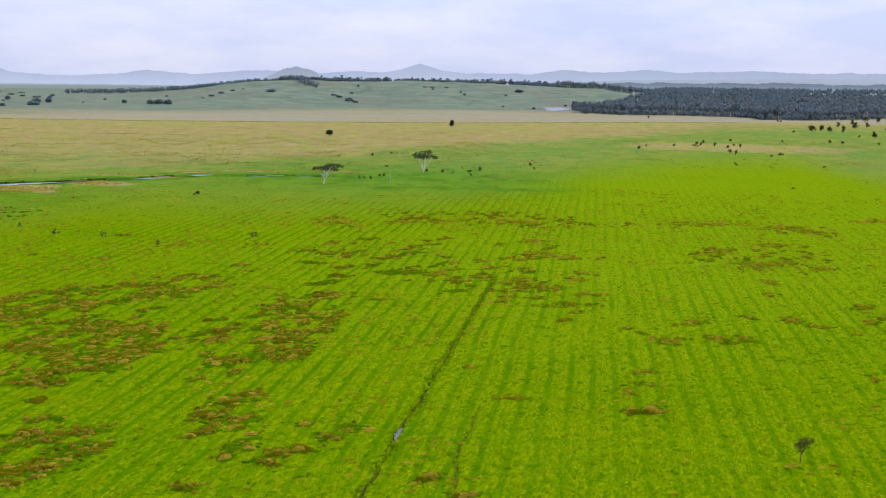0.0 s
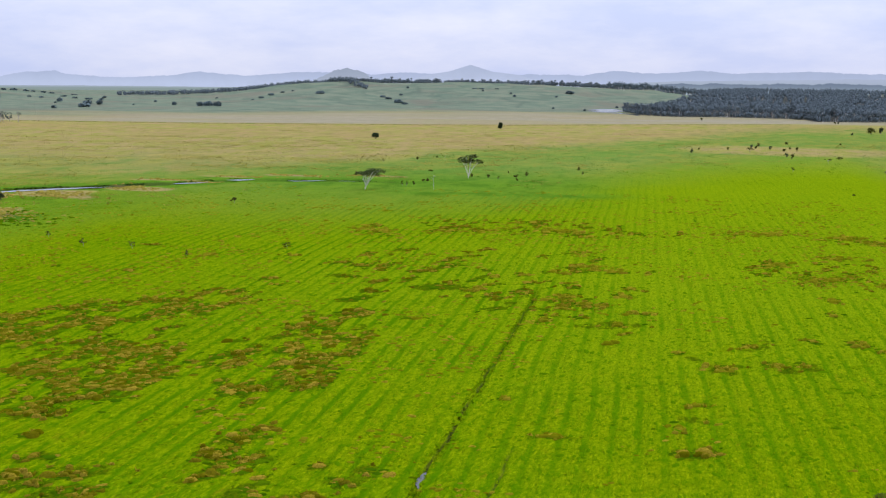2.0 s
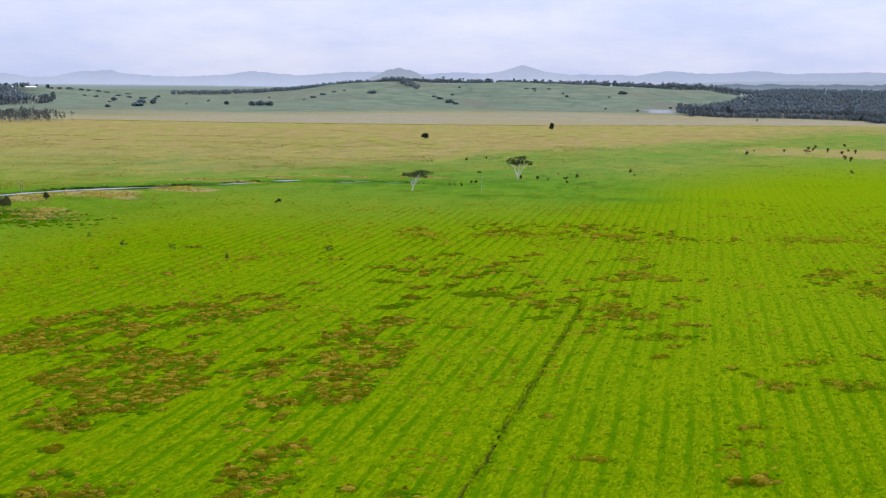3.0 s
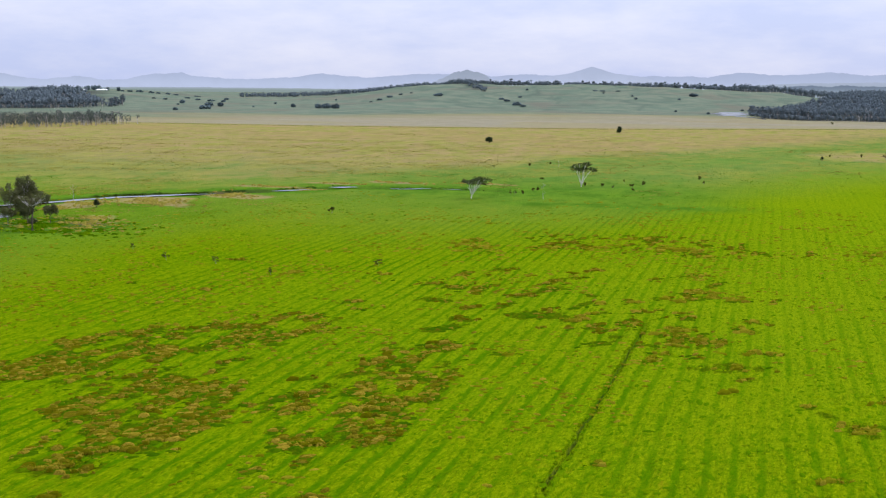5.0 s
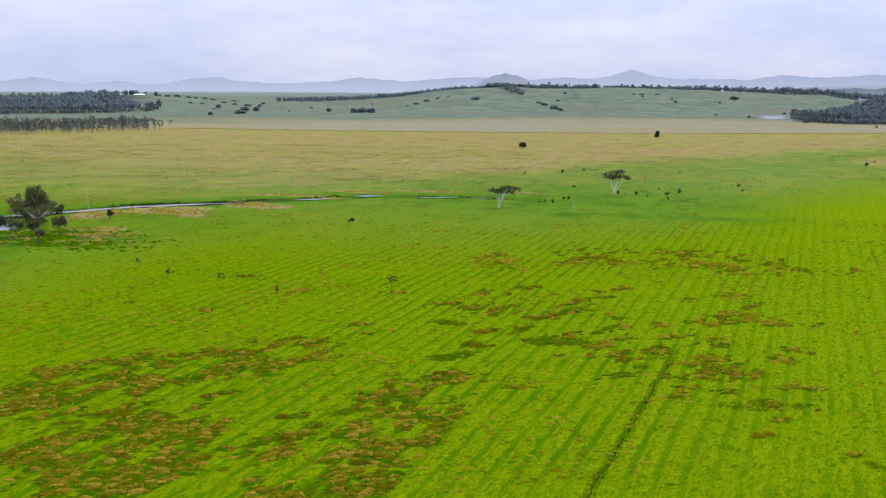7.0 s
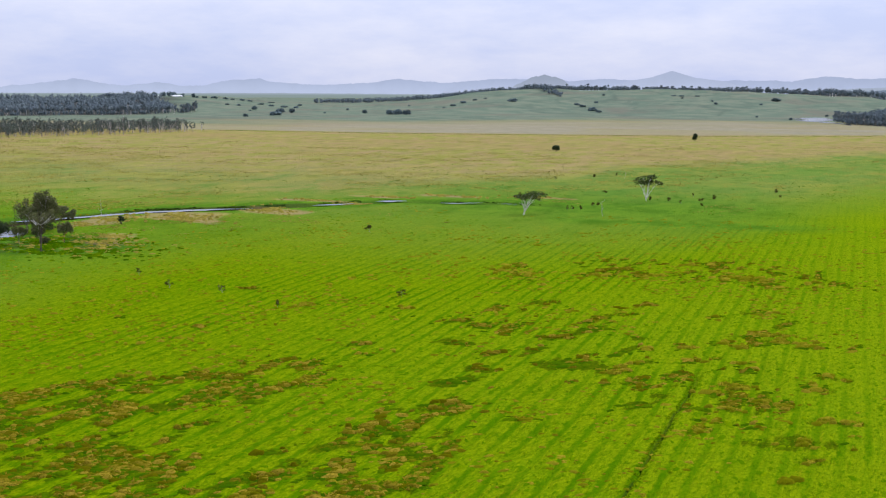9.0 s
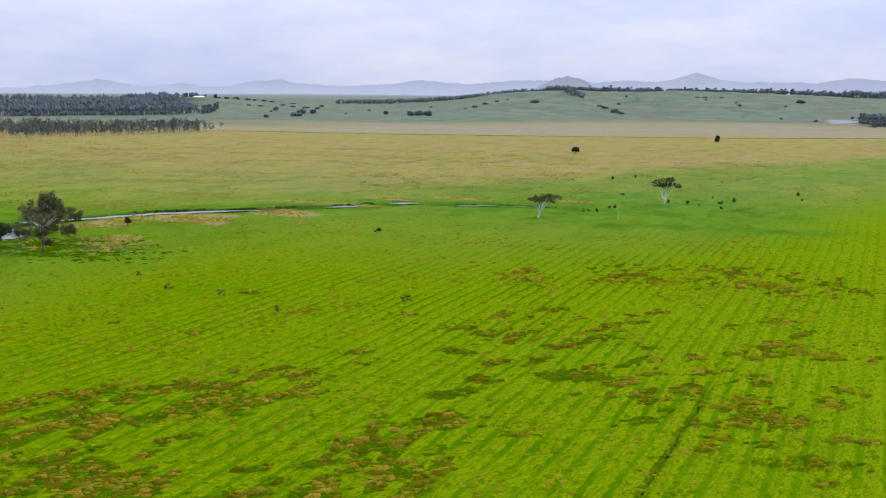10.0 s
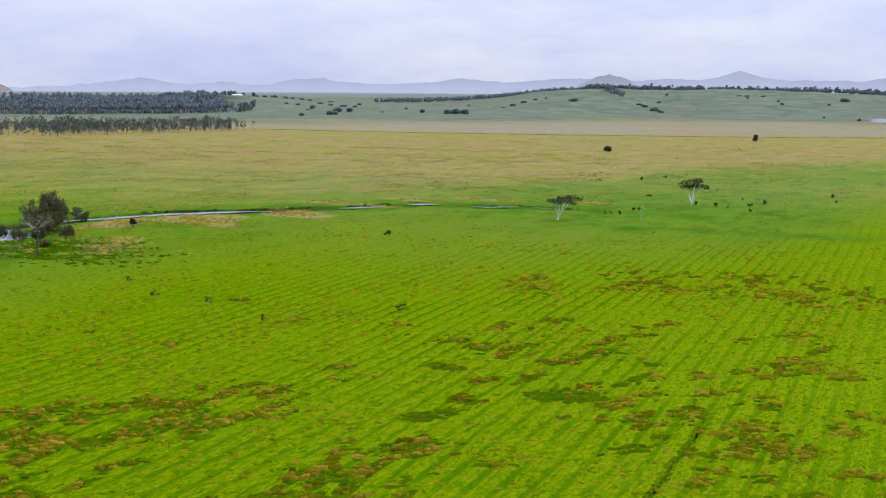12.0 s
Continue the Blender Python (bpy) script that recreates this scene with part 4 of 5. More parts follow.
def bush(x, y, height, width, seed, leaf_mat, label, name="bush", group="", category="bush", leaf=0.3, clumps=9, per=40, stem=0.25, bark=None, lobes=0):
    """A leafy shrub on several short stems."""
    rng = random.Random(seed)
    root = thing(name, x, y, label, category, group)
    for i in range(4):
        a = rng.uniform(0, 6.28)
        tip = Vector((math.cos(a) * width * 0.25, math.sin(a) * width * 0.25, height * rng.uniform(0.5, 0.75)))
        bm = bmesh.new()
        tube(bm, limb(rng, Vector((math.cos(a) * 0.05, math.sin(a) * 0.05, -0.15)), tip, height * 0.05, 4), [height * r for r in (0.03, 0.025, 0.02, 0.014, 0.006)], 5)
        part("stem", bm, bark or DARK_BARK, root)
    bm = bmesh.new()
    for i in range(clumps):
        a, k = rng.uniform(0, 6.28), rng.random() ** 0.6
        z = rng.uniform(stem, 0.84)
        wide = width * 0.5 * math.sqrt(max(0.1, 1 - ((z - 0.45) / 0.55) ** 2)) * 0.72
        s = min(width * rng.uniform(0.16, 0.24), height * 0.3)
        leaves(bm, rng, Vector((math.cos(a) * wide * k, math.sin(a) * wide * k, z * height)), (s, s, min(s * 0.9, height * 0.17)), per, leaf)
    for i in range(lobes):
        a, k = rng.uniform(0, 6.28), rng.random() ** 0.5 * 0.42 * width
        z = rng.uniform(0.5, 1.0)
        leaves(bm, rng, Vector((math.cos(a) * k, math.sin(a) * k, height * z * 0.5)), (1.2 + width * 0.07, 1.2 + width * 0.07, height * 0.42 * z), 26, leaf)
        lobe(bm, rng, Vector((math.cos(a) * k, math.sin(a) * k, height * rng.uniform(0.25, 0.55))), (width * 0.10 + 0.5, width * 0.10 + 0.5, height * 0.26))
    part("crown", bm, leaf_mat, root)
    return root


def sapling(x, y, height, width, seed, label, group="", leaf_mat=None, wilt=0.0):
    """A thin young tree: a bent stem and a small open crown."""
    rng = random.Random(seed)
    root = thing("sapling", x, y, label, "tree", group)
    bm = bmesh.new()
    top = Vector((rng.uniform(-0.1, 0.1) * height, rng.uniform(-0.1, 0.1) * height, height * 0.8))
    pts = limb(rng, Vector((0, 0, -0.1)), top, height * 0.05, 5)
    tube(bm, pts, [height * r for r in (0.03, 0.025, 0.022, 0.018, 0.012, 0.006)], 6)
    tips = [top]
    for _ in range(5):
        k = rng.randint(2, 4)
        a = rng.uniform(0, 6.28)
        tip = pts[k] + Vector((math.cos(a) * width * 0.45, math.sin(a) * width * 0.45, height * rng.uniform(0.08, 0.25)))
        tube(bm, limb(rng, pts[k], tip, height * 0.03, 3), [height * r for r in (0.012, 0.01, 0.007, 0.003)], 5)
        tips.append(tip)
    part("stem", bm, GREY_BARK, root)
    bm = bmesh.new()
    for c in tips:
        leaves(bm, rng, c, (width * 0.26, width * 0.26, height * 0.15), int(60 * (1 - wilt)), max(0.09, width * 0.07))
    part("crown", bm, leaf_mat or SHRUB_LEAF, root)
    return root


def dead_tree(x, y, height, spread, seed, label, group="", bark=None):
    rng = random.Random(seed)
    root = thing("dead_tree", x, y, label, "tree", group)
    r0 = height * 0.011
    bm = bmesh.new()
    pts = limb(rng, Vector((0, 0, -0.2)), Vector((rng.uniform(-0.05, 0.05) * height, rng.uniform(-0.05, 0.05) * height, height)), height * 0.04, 6)
    tube(bm, pts, [r0 * (1.2 - 0.17 * k) for k in range(7)], 7)
    part("trunk", bm, bark or PALE_WOOD, root)
    for i in range(6):
        k = rng.randint(2, 5)
        a = rng.uniform(0, 6.28)
        tip = pts[k] + Vector((math.cos(a) * spread * 0.5, math.sin(a) * spread * 0.5, height * rng.uniform(0.08, 0.25)))
        bm = bmesh.new()
        mid = limb(rng, pts[k], tip, height * 0.03, 4)
        tube(bm, mid, [r0 * r for r in (0.5, 0.42, 0.32, 0.2, 0.08)], 5)
        tube(bm, limb(rng, mid[2], mid[2] + Vector((rng.uniform(-0.3, 0.3) * spread, rng.uniform(-0.3, 0.3) * spread, height * 0.12)), 0.1, 2), [r0 * 0.25, r0 * 0.16, r0 * 0.06], 4)
        part("branch", bm, bark or PALE_WOOD, root)
    return root


# the two white gums on the wet flat
gum(-160.5, 531.5, 9.7, 12.0, 3, WHITE_BARK, GUM_LEAF, "white-trunked gum with a flat spreading dark crown on wet grass", fork=0.14, limbs=7, clumps=40, base=0.70, leaf=0.30, per=40, flat=0.42, lean=(2.2, 0), radius=0.25, round_top=0.16)
gum(-131.5, 608, 11.8, 11.5, 8, WHITE_BARK, GUM_LEAF, "tall white-trunked gum with several forks and an open crown", fork=0.07, limbs=6, clumps=40, base=0.68, leaf=0.30, per=36, flat=0.6, lean=(0.8, 0), radius=0.21, round_top=0.22)

# swamp trees beside the pond
gum(-254.5, 368.5, 13.6, 8.0, 21, DARK_BARK, OAK_LEAF, "pale forked swamp oak with thin drooping foliage by the pond", "swamp_oak", fork=0.42, limbs=6, clumps=20, base=0.50, leaf=0.25, per=34, flat=1.1, radius=0.27, droop=0.9, bare=12, lean=(0.6, 0))
gum(-292.5, 411, 14.8, 8.0, 25, PALE_WOOD, OAK_LEAF, "tall grey-brown swamp oak at the pond's edge", "swamp_oak", fork=0.2, limbs=7, clumps=70, base=0.36, leaf=0.28, per=52, flat=1.5, radius=0.3, droop=0.9, bare=5, round_top=0.55, lean=(1.5, 0))
gum(-293, 405, 11.8, 7.5, 27, GREY_BARK, OAK_LEAF, "pale leaning swamp oak with bare twigs among the clump", "swamp_oak", fork=0.22, limbs=6, clumps=40, base=0.4, leaf=0.28, per=42, flat=1.4, radius=0.2, droop=0.9, bare=9)
gum(-289, 407, 9.0, 7.5, 28, GREY_BARK, OAK_LEAF, "dense lower swamp oak within the clump", "swamp_oak", fork=0.15, limbs=7, clumps=64, base=0.28, leaf=0.28, per=60, flat=1.5, radius=0.22, droop=0.8, round_top=0.45)
gum(-295, 418, 11.5, 7.5, 30, GREY_BARK, OAK_LEAF, "dense grey-green swamp oak behind the clump", "swamp_oak", fork=0.15, limbs=7, clumps=64, base=0.28, leaf=0.3, per=60, flat=1.5, radius=0.24, droop=0.8, round_top=0.5)
gum(-262.5, 388, 6.9, 4.6, 29, DARK_BARK, OAK_LEAF, "small drooping swamp oak with a hanging crown", "swamp_oak", fork=0.4, limbs=5, clumps=34, base=0.5, leaf=0.22, per=60, flat=1.9, radius=0.10, droop=1.2, round_top=0.3)
gum(-272.5, 379, 7.6, 5.4, 31, GREY_BARK, OAK_LEAF, "thin grey swamp oak standing at the water", "swamp_oak", fork=0.25, limbs=6, clumps=40, base=0.35, leaf=0.22, per=42, flat=1.7, radius=0.11, droop=1.0, bare=4, round_top=0.3)
gum(-268.5, 384, 8.4, 5.0, 32, GREY_BARK, OAK_LEAF, "grey swamp oak with ragged foliage in the clump", "swamp_oak", fork=0.2, limbs=6, clumps=44, base=0.3, leaf=0.24, per=48, flat=1.7, radius=0.13, droop=1.0, bare=3, round_top=0.4)
gum(-272.5, 370.0, 8.6, 6.0, 33, DARK_BARK, DARK_LEAF, "dark leaning swamp tree at the pond's near shore", "swamp_oak", fork=0.25, limbs=6, clumps=40, base=0.35, leaf=0.22, per=56, flat=1.5, radius=0.13, droop=0.6, round_top=0.3)
gum(-285, 402, 7.8, 5.8, 34, GREY_BARK, OAK_LEAF, "bushy swamp oak filling the clump's edge", "swamp_oak", fork=0.15, limbs=6, clumps=50, base=0.28, leaf=0.25, per=56, flat=1.6, radius=0.14, droop=0.8, round_top=0.4)
bush(-313, 447, 5.2, 6.0, 35, OAK_LEAF, "rounded grey-green swamp bush beside the creek", leaf=0.34, clumps=18, per=55)
bush(-308.5, 446, 4.4, 3.6, 36, OAK_LEAF, "rounded grey-green swamp bush beside the creek", leaf=0.32, clumps=12, per=50)
bush(-279, 437, 3.2, 3.1, 37, DARK_LEAF, "small round dark fig on a short trunk in pasture", "fig_tree", category="tree", leaf=0.22, clumps=16, per=60, stem=0.42)
bush(-289, 409, 4.2, 9.0, 38, DARK_LEAF, "low dark undergrowth bush beneath the swamp trees", leaf=0.3, clumps=14, per=45)
bush(-266, 383, 2.6, 4.5, 39, OAK_LEAF, "low dark undergrowth bush beneath the swamp trees", leaf=0.26, clumps=12, per=40)
dead_tree(-306, 459.5, 6.9, 3.0, 41, "thin leafless grey tree standing on the creek bank")
dead_tree(-131.5, 540, 6.6, 2.4, 43, "thin leafless grey tree standing in wet grass")
dead_tree(-174, 731, 3.6, 1.4, 44, "thin leafless grey sapling far across the flat")

# the two dark paddock trees
bush(-290, 963, 5.3, 5.6, 51, DARK_LEAF, "lone round dark fig tree on the tan flat", "fig_tree", category="tree", leaf=0.42, clumps=30, per=60, stem=0.32)
bush(-237, 1208, 6.6, 5.0, 52, DARK_LEAF, "lone upright dark tree on the tan flat", "fig_tree", category="tree", leaf=0.5, clumps=30, per=50, stem=0.22)

# saplings out in the pasture: place, height, width
gum(18.2, 157.3, 3.8, 2.7, 61, DARK_BARK, SHRUB_LEAF, "thin bent dark sapling with twiggy crown in mown pasture", "sapling", fork=0.34, limbs=7, clumps=34, base=0.5, leaf=0.085, per=34, flat=0.8, lean=(0.35, 0), radius=0.06, round_top=0.25)
YOUNG = [(-181, 331, 1.9, 1.4), (-165, 330, 1.6, 1.2), (-143, 319, 1.5, 0.9), (-124, 344, 1.5, 1.5), (-189, 455, 2.0, 2.0), (-201, 345, 1.5, 0.9), (-204, 702, 1.5, 0.9),
         (-150, 554, 1.8, 1.2), (-148, 554, 1.8, 1.0), (-117, 637, 1.4, 0.8), (-80, 646, 1.4, 0.8), (-115, 602, 1.3, 0.9), (26, 702, 2.6, 1.4), (74, 710, 1.4, 1.3)]
for i, (x, y, h, w) in enumerate(YOUNG):
    sapling(x, y, h * 1.3, w * 1.25, 200 + i, "small dark sapling standing in the pasture", "saplings in the pasture")
LOW = [(-191, 730, 1.9, 1.7), (-184, 750, 1.5, 1.3), (-146, 559, 2.0, 1.5), (-146, 576, 1.5, 1.6), (-145, 580, 1.5, 1.6), (-130.5, 612, 1.8, 1.6), (-122, 611, 1.9, 1.9),
       (-109, 616, 1.6, 3.0), (-106, 629, 2.2, 2.0), (-105, 598, 1.2, 1.5), (-86, 675, 2.0, 1.8), (-187, 600, 2.4, 2.6), (-159, 640, 1.0, 3.5)]
for i, (x, y, h, w) in enumerate(LOW):
    bush(x, y, h, w, 230 + i, SHRUB_LEAF, "low dark shrub standing in wet green grass", "shrub", "shrubs on the wet flat", "shrub", 0.24, 8, 26)
SCRUB = [(-35, 862, 3.1, 2.5), (-32, 902, 1.7, 1.3), (-12, 910, 2.2, 1.7), (4, 941, 2.6, 3.0), (9, 968, 3.2, 2.7), (7, 934, 2.2, 2.2), (17, 921, 3.4, 3.0), (26, 902, 2.9, 2.5),
         (30, 1004, 2.4, 1.9), (31, 1006, 1.9, 1.5), (31, 935, 1.8, 1.8), (35, 913, 3.0, 2.1), (26, 839, 3.5, 2.4), (29, 821, 3.4, 3.0), (71, 1013, 1.5, 1.9), (93, 1197, 2.8, 2.8),
         (143, 1125, 2.6, 2.5), (141, 989, 2.7, 1.8), (115, 996, 2.7, 2.7), (107, 1010, 2.8, 3.7), (97, 1505, 3.4, 3.3), (101, 1508, 2.8, 2.8), (-57, 1576, 3.7, 4.3)]
for i, (x, y, h, w) in enumerate(SCRUB):
    bush(x, y, h, w, 260 + i, SHRUB_LEAF if i % 3 else DARK_LEAF, "small rounded dark paddock tree on tan grass", "paddock_tree", "scattered paddock trees", "tree", 0.3, 9, 26, 0.3)
TALLER = [(114, 1247, 7.2, 9.0), (123, 1251, 6.2, 5.5), (130, 1240, 6.6, 5.5), (151, 1369, 6.6, 3.8), (140, 1219, 7.5, 4.4), (164, 1328, 7.6, 6.4), (203, 1562, 8.0, 11.0),
          (183, 1385, 5.6, 5.0), (155, 1119, 7.0, 5.4), (216, 1548, 8.2, 6.2), (175, 1450, 6.5, 5.0), (190, 1290, 7.0, 5.5), (230, 1400, 7.5, 6.0), (200, 1200, 6.5, 5.0)]
for i, (x, y, h, w) in enumerate(TALLER):
    bush(x, y, h, w, 300 + i, DARK_LEAF if i % 2 else SHRUB_LEAF, "upright dark paddock tree before the forest edge", "paddock_tree", "scattered paddock trees", "tree", 0.55, 14, 28, 0.25, GREY_BARK)
gum(3, 878, 3.8, 5.6, 81, GREY_BARK, SHRUB_LEAF, "sparse flat-topped small tree with grey limbs", "paddock_tree", "scattered paddock trees", fork=0.3, limbs=5, clumps=10, base=0.7, leaf=0.3, per=18, flat=0.4)
gum(49, 787, 3.0, 3.8, 82, GREY_BARK, SHRUB_LEAF, "sparse flat-topped small tree with grey limbs", "paddock_tree", "scattered paddock trees", fork=0.3, limbs=5, clumps=9, base=0.7, leaf=0.26, per=18, flat=0.4)
bush(58, 826, 1.9, 5.2, 83, SHRUB_LEAF, "low wide dark thicket in tan grass", "bush", "", "bush", 0.3, 10, 24)
bush(47, 570, 1.0, 2.0, 84, SHRUB_LEAF, "low dark shrub standing in the pasture", "shrub", "shrubs on the wet flat", "shrub", 0.2, 6, 20)


# ---- far trees: built once in a few shapes, then repeated ----
def far_tree(name, seed, height, spread, leaf_mat, bark, label, category, group, clumps, per, leaf, base, limbs=3, flat=0.8):
    ob = gum(0, 4.0e3, height, spread, seed, bark, leaf_mat, label, name, group, 0.35, limbs, clumps, base, leaf, per, flat, radius=height * 0.016, round_top=0.25, sides=(5, 4, 3), twigs=2)
    return ob


def place(ob, x, y, size, turn, squeeze=1.0):
    m = pose(x, y, float(ground_height(x, y)) - 0.2, 0, 0, turn)
    c = copy_thing(ob, m)
    c.scale = (size * squeeze, size * squeeze, size)
    return c


def drop_prototype(ob):
    for o in (*ob.children_recursive, ob):
        bpy.data.objects.remove(o)


def tree_arrays(ob, mats):
    """The faces of a tree as loose quads, with a material number each."""
    V, F, M = [], [], []
    for o in ob.children:
        me = o.data
        at = len(V)
        V += [tuple(v.co) for v in me.vertices]
        for p in me.polygons:
            k = list(p.vertices)
            if len(k) == 4:
                F.append([at + i for i in k])
                M.append(mats.index(me.materials[0]))
    return np.array(V), np.array(F), np.array(M)


def woods(name, protos, spots, label, rng, low=0.75, high=1.2):
    """Far woods past counting, as one thing."""
    mats = []
    for ob in protos:
        for o in ob.children:
            if o.data.materials[0] not in mats:
                mats.append(o.data.materials[0])
    shapes = [tree_arrays(ob, mats) for ob in protos]
    xs, ys = np.array([s[0] for s in spots]), np.array([s[1] for s in spots])
    zs = ground_height(xs, ys)
    VV, FF, MM, at = [], [], [], 0
    for x, y, z in zip(xs, ys, zs):
        V, F, M = shapes[rng.randrange(len(shapes))]
        a, s = rng.uniform(0, 6.28), rng.uniform(low, high)
        c, d = math.cos(a) * s, math.sin(a) * s
        VV.append(np.stack([V[:, 0] * c - V[:, 1] * d + x, V[:, 0] * d + V[:, 1] * c + y, V[:, 2] * s + z - 0.2], -1))
        FF.append(F + at)
        MM.append(M)
        at += len(V)
    me = mesh_from(name, np.concatenate(VV), np.concatenate(FF), mats, False)
    me.polygons.foreach_set("material_index", np.concatenate(MM).astype(np.int32))
    return tagged(new(name, me), label, "woods", kind="stuff")


def canopy(seed, height, spread, leaf_mat, bark, low=0.2, quads=60, leaf=0.9, lobes=1):
    """A plain shape for trees deep in far woods: a bole and a ragged crown of leaf sprays."""
    rng = random.Random(seed)
    root = new("canopy_shape")
    bm = bmesh.new()
    tube(bm, [Vector((0, 0, -0.5)), Vector((0.2, 0, height * 0.5)), Vector((0, 0.2, height * 0.85))], [height * 0.017, height * 0.012, height * 0.005], 4)
    part("trunk", bm, bark, root)
    bm = bmesh.new()
    for i in range(lobes):
        lobe(bm, rng, Vector((0, 0, height * (low + 0.92) / 2)), (spread * 0.29, spread * 0.29, height * (0.9 - low) * 0.40), (0.75, 1.2), True)
    for i in range(quads // 5):
        a, z = rng.uniform(0, 6.28), rng.uniform(low, 0.97)
        wide = spread * 0.5 * math.sqrt(max(0.04, 1 - ((z - (low + 0.9) / 2) / (1.05 - low) * 2) ** 2)) * rng.uniform(0.55, 1.0)
        leaves(bm, rng, Vector((math.cos(a) * wide, math.sin(a) * wide, z * height)), (spread * 0.13, spread * 0.13, height * 0.05), 5, leaf)
    part("crown", bm, leaf_mat, root)
    return root


tall = [far_tree("forest_tree", 400 + i, (17, 18, 16, 19)[i], (8, 9, 7.5, 8)[i], HAZED_FOREST_LEAF, (GREY_BARK, GREY_BARK, WHITE_BARK, GREY_BARK)[i],
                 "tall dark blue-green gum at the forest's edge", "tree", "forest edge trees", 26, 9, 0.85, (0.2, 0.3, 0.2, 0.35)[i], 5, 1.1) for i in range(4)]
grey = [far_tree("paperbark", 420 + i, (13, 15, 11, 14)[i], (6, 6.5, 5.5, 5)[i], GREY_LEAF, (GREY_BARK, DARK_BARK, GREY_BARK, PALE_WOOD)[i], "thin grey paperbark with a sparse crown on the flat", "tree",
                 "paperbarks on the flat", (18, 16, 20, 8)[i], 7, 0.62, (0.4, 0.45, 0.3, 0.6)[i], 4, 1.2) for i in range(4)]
ridge = [far_tree("ridge_tree", 440 + i, (12, 14, 10)[i], (9, 8, 9)[i], HAZED_FOREST_LEAF, GREY_BARK, "dark gum standing along the hill's ridge", "tree",
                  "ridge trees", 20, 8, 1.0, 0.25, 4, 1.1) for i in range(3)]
deep_tall = [canopy(450 + i, 16.0 + 0.4 * i, 10 + (i % 2), HAZED_FOREST_LEAF, (GREY_BARK, WHITE_BARK)[i % 2], (0.32, 0.4, 0.25, 0.36, 0.3)[i], 45, 0.85, 1) for i in range(5)]
deep_low = [canopy(460 + i, 9 + 1.3 * i, 8 + (i % 2), HAZED_FOREST_LEAF, GREY_BARK, 0.1, 45, 0.9, 1) for i in range(3)]
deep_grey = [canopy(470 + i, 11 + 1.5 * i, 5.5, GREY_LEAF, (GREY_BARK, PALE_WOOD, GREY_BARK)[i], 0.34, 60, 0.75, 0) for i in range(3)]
rng = random.Random(77)


def along(line, k):
    i = min(int(k), len(line) - 2)
    f = k - i
    return line[i][0] + (line[i + 1][0] - line[i][0]) * f, line[i][1] + (line[i + 1][1] - line[i][1]) * f


for line, count in ((EDGE_RIGHT, 120), (EDGE_LEFT, 60)):
    for i in range(count):
        x, y = along(line, (i + rng.uniform(-0.3, 0.3)) % count / count * (len(line) - 1))
        place(tall[rng.randrange(4)], x + rng.uniform(-3, 3), y + rng.uniform(2, 22), rng.uniform(0.7, 1.12), rng.uniform(0, 360))
spots = []
for _ in range(2900):
    k = rng.uniform(0, len(EDGE_RIGHT) - 1)
    x, y = along(EDGE_RIGHT, k)
    deep = rng.random() ** 1.35 * 1650 + 10
    x, y = x + 0.10 * deep + rng.uniform(-6, 6), y + deep
    if x > -150 + 0.05 * (y - 1900) or y < 1880:
        spots.append((x, y))
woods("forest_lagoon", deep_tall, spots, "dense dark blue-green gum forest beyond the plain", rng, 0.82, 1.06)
spots = [(x + rng.uniform(-4, 4), y + rng.uniform(0, 9)) for x, y in (along(EDGE_RIGHT, rng.uniform(0, 10)) for _ in range(420))]
spots += [(x + rng.uniform(-9, 3), y + rng.uniform(0, 7)) for x, y in (along(EDGE_LEFT, rng.uniform(0, 7)) for _ in range(160))]
woods("forest_undergrowth", deep_low, spots, "low dark scrub along the forest's edge", rng, 0.5, 0.9)
spots = []
for _ in range(2000):
    x, y = along(EDGE_LEFT, rng.uniform(0, len(EDGE_LEFT) - 1))
    deep = rng.random() ** 0.9 * 660 + 8
    r = math.hypot(x, y - 55)
    a = math.degrees(math.atan2(-x, y - 55))
    if a > 35.1 + min(0.0028 * deep, 1.4):
        spots.append((x * (1 + deep / r) + rng.uniform(-8, 8), 55 + (y - 55) * (1 + deep / r) + rng.uniform(-8, 8)))
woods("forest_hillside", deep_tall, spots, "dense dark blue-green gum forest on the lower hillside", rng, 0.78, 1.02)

# paperbark belt on the flat before the left forest
for i in range(46):
    d, w = rng.uniform(0, 200), rng.uniform(-40, 90)
    place(grey[rng.randrange(4)], -850 - 0.72 * d + 0.69 * w, 925 + 0.69 * d + 0.72 * w, rng.uniform(0.6, 1.05), rng.uniform(0, 360))
for i in range(150):
    k = rng.random()
    x, y = -792 + 64 * k + rng.uniform(-170, 0) * (1 - 0.45 * k), 902 + 225 * k
    y += (-792 + 64 * k - x) * 0.85 + rng.uniform(-8, 25)
    place(grey[3 if k > 0.75 and rng.random() < 0.6 else rng.randrange(4)], x, y, rng.uniform(0.6, 1.1), rng.uniform(0, 360))
spots = []
for _ in range(420):
    k = rng.random()
    off = rng.uniform(0, 200) * (1 - 0.5 * k) + 12
    spots.append((-792 + 64 * k - off, 905 + 225 * k + off * 0.85 + rng.uniform(-10, 15)))
for _ in range(160):
    off = rng.uniform(0, 260)
    spots.append((-800 - off - rng.uniform(0, 60), 900 - rng.uniform(0, 90) + off * 0.5))
for _ in range(170):
    d, w = rng.uniform(0, 200), rng.uniform(-60, 80)
    spots.append((-850 - 0.72 * d + 0.69 * w, 925 + 0.69 * d + 0.72 * w))
woods("paperbark_scrub", deep_grey, spots, "thin grey paperbark scrub standing on wet flat", rng, 0.5, 1.05)

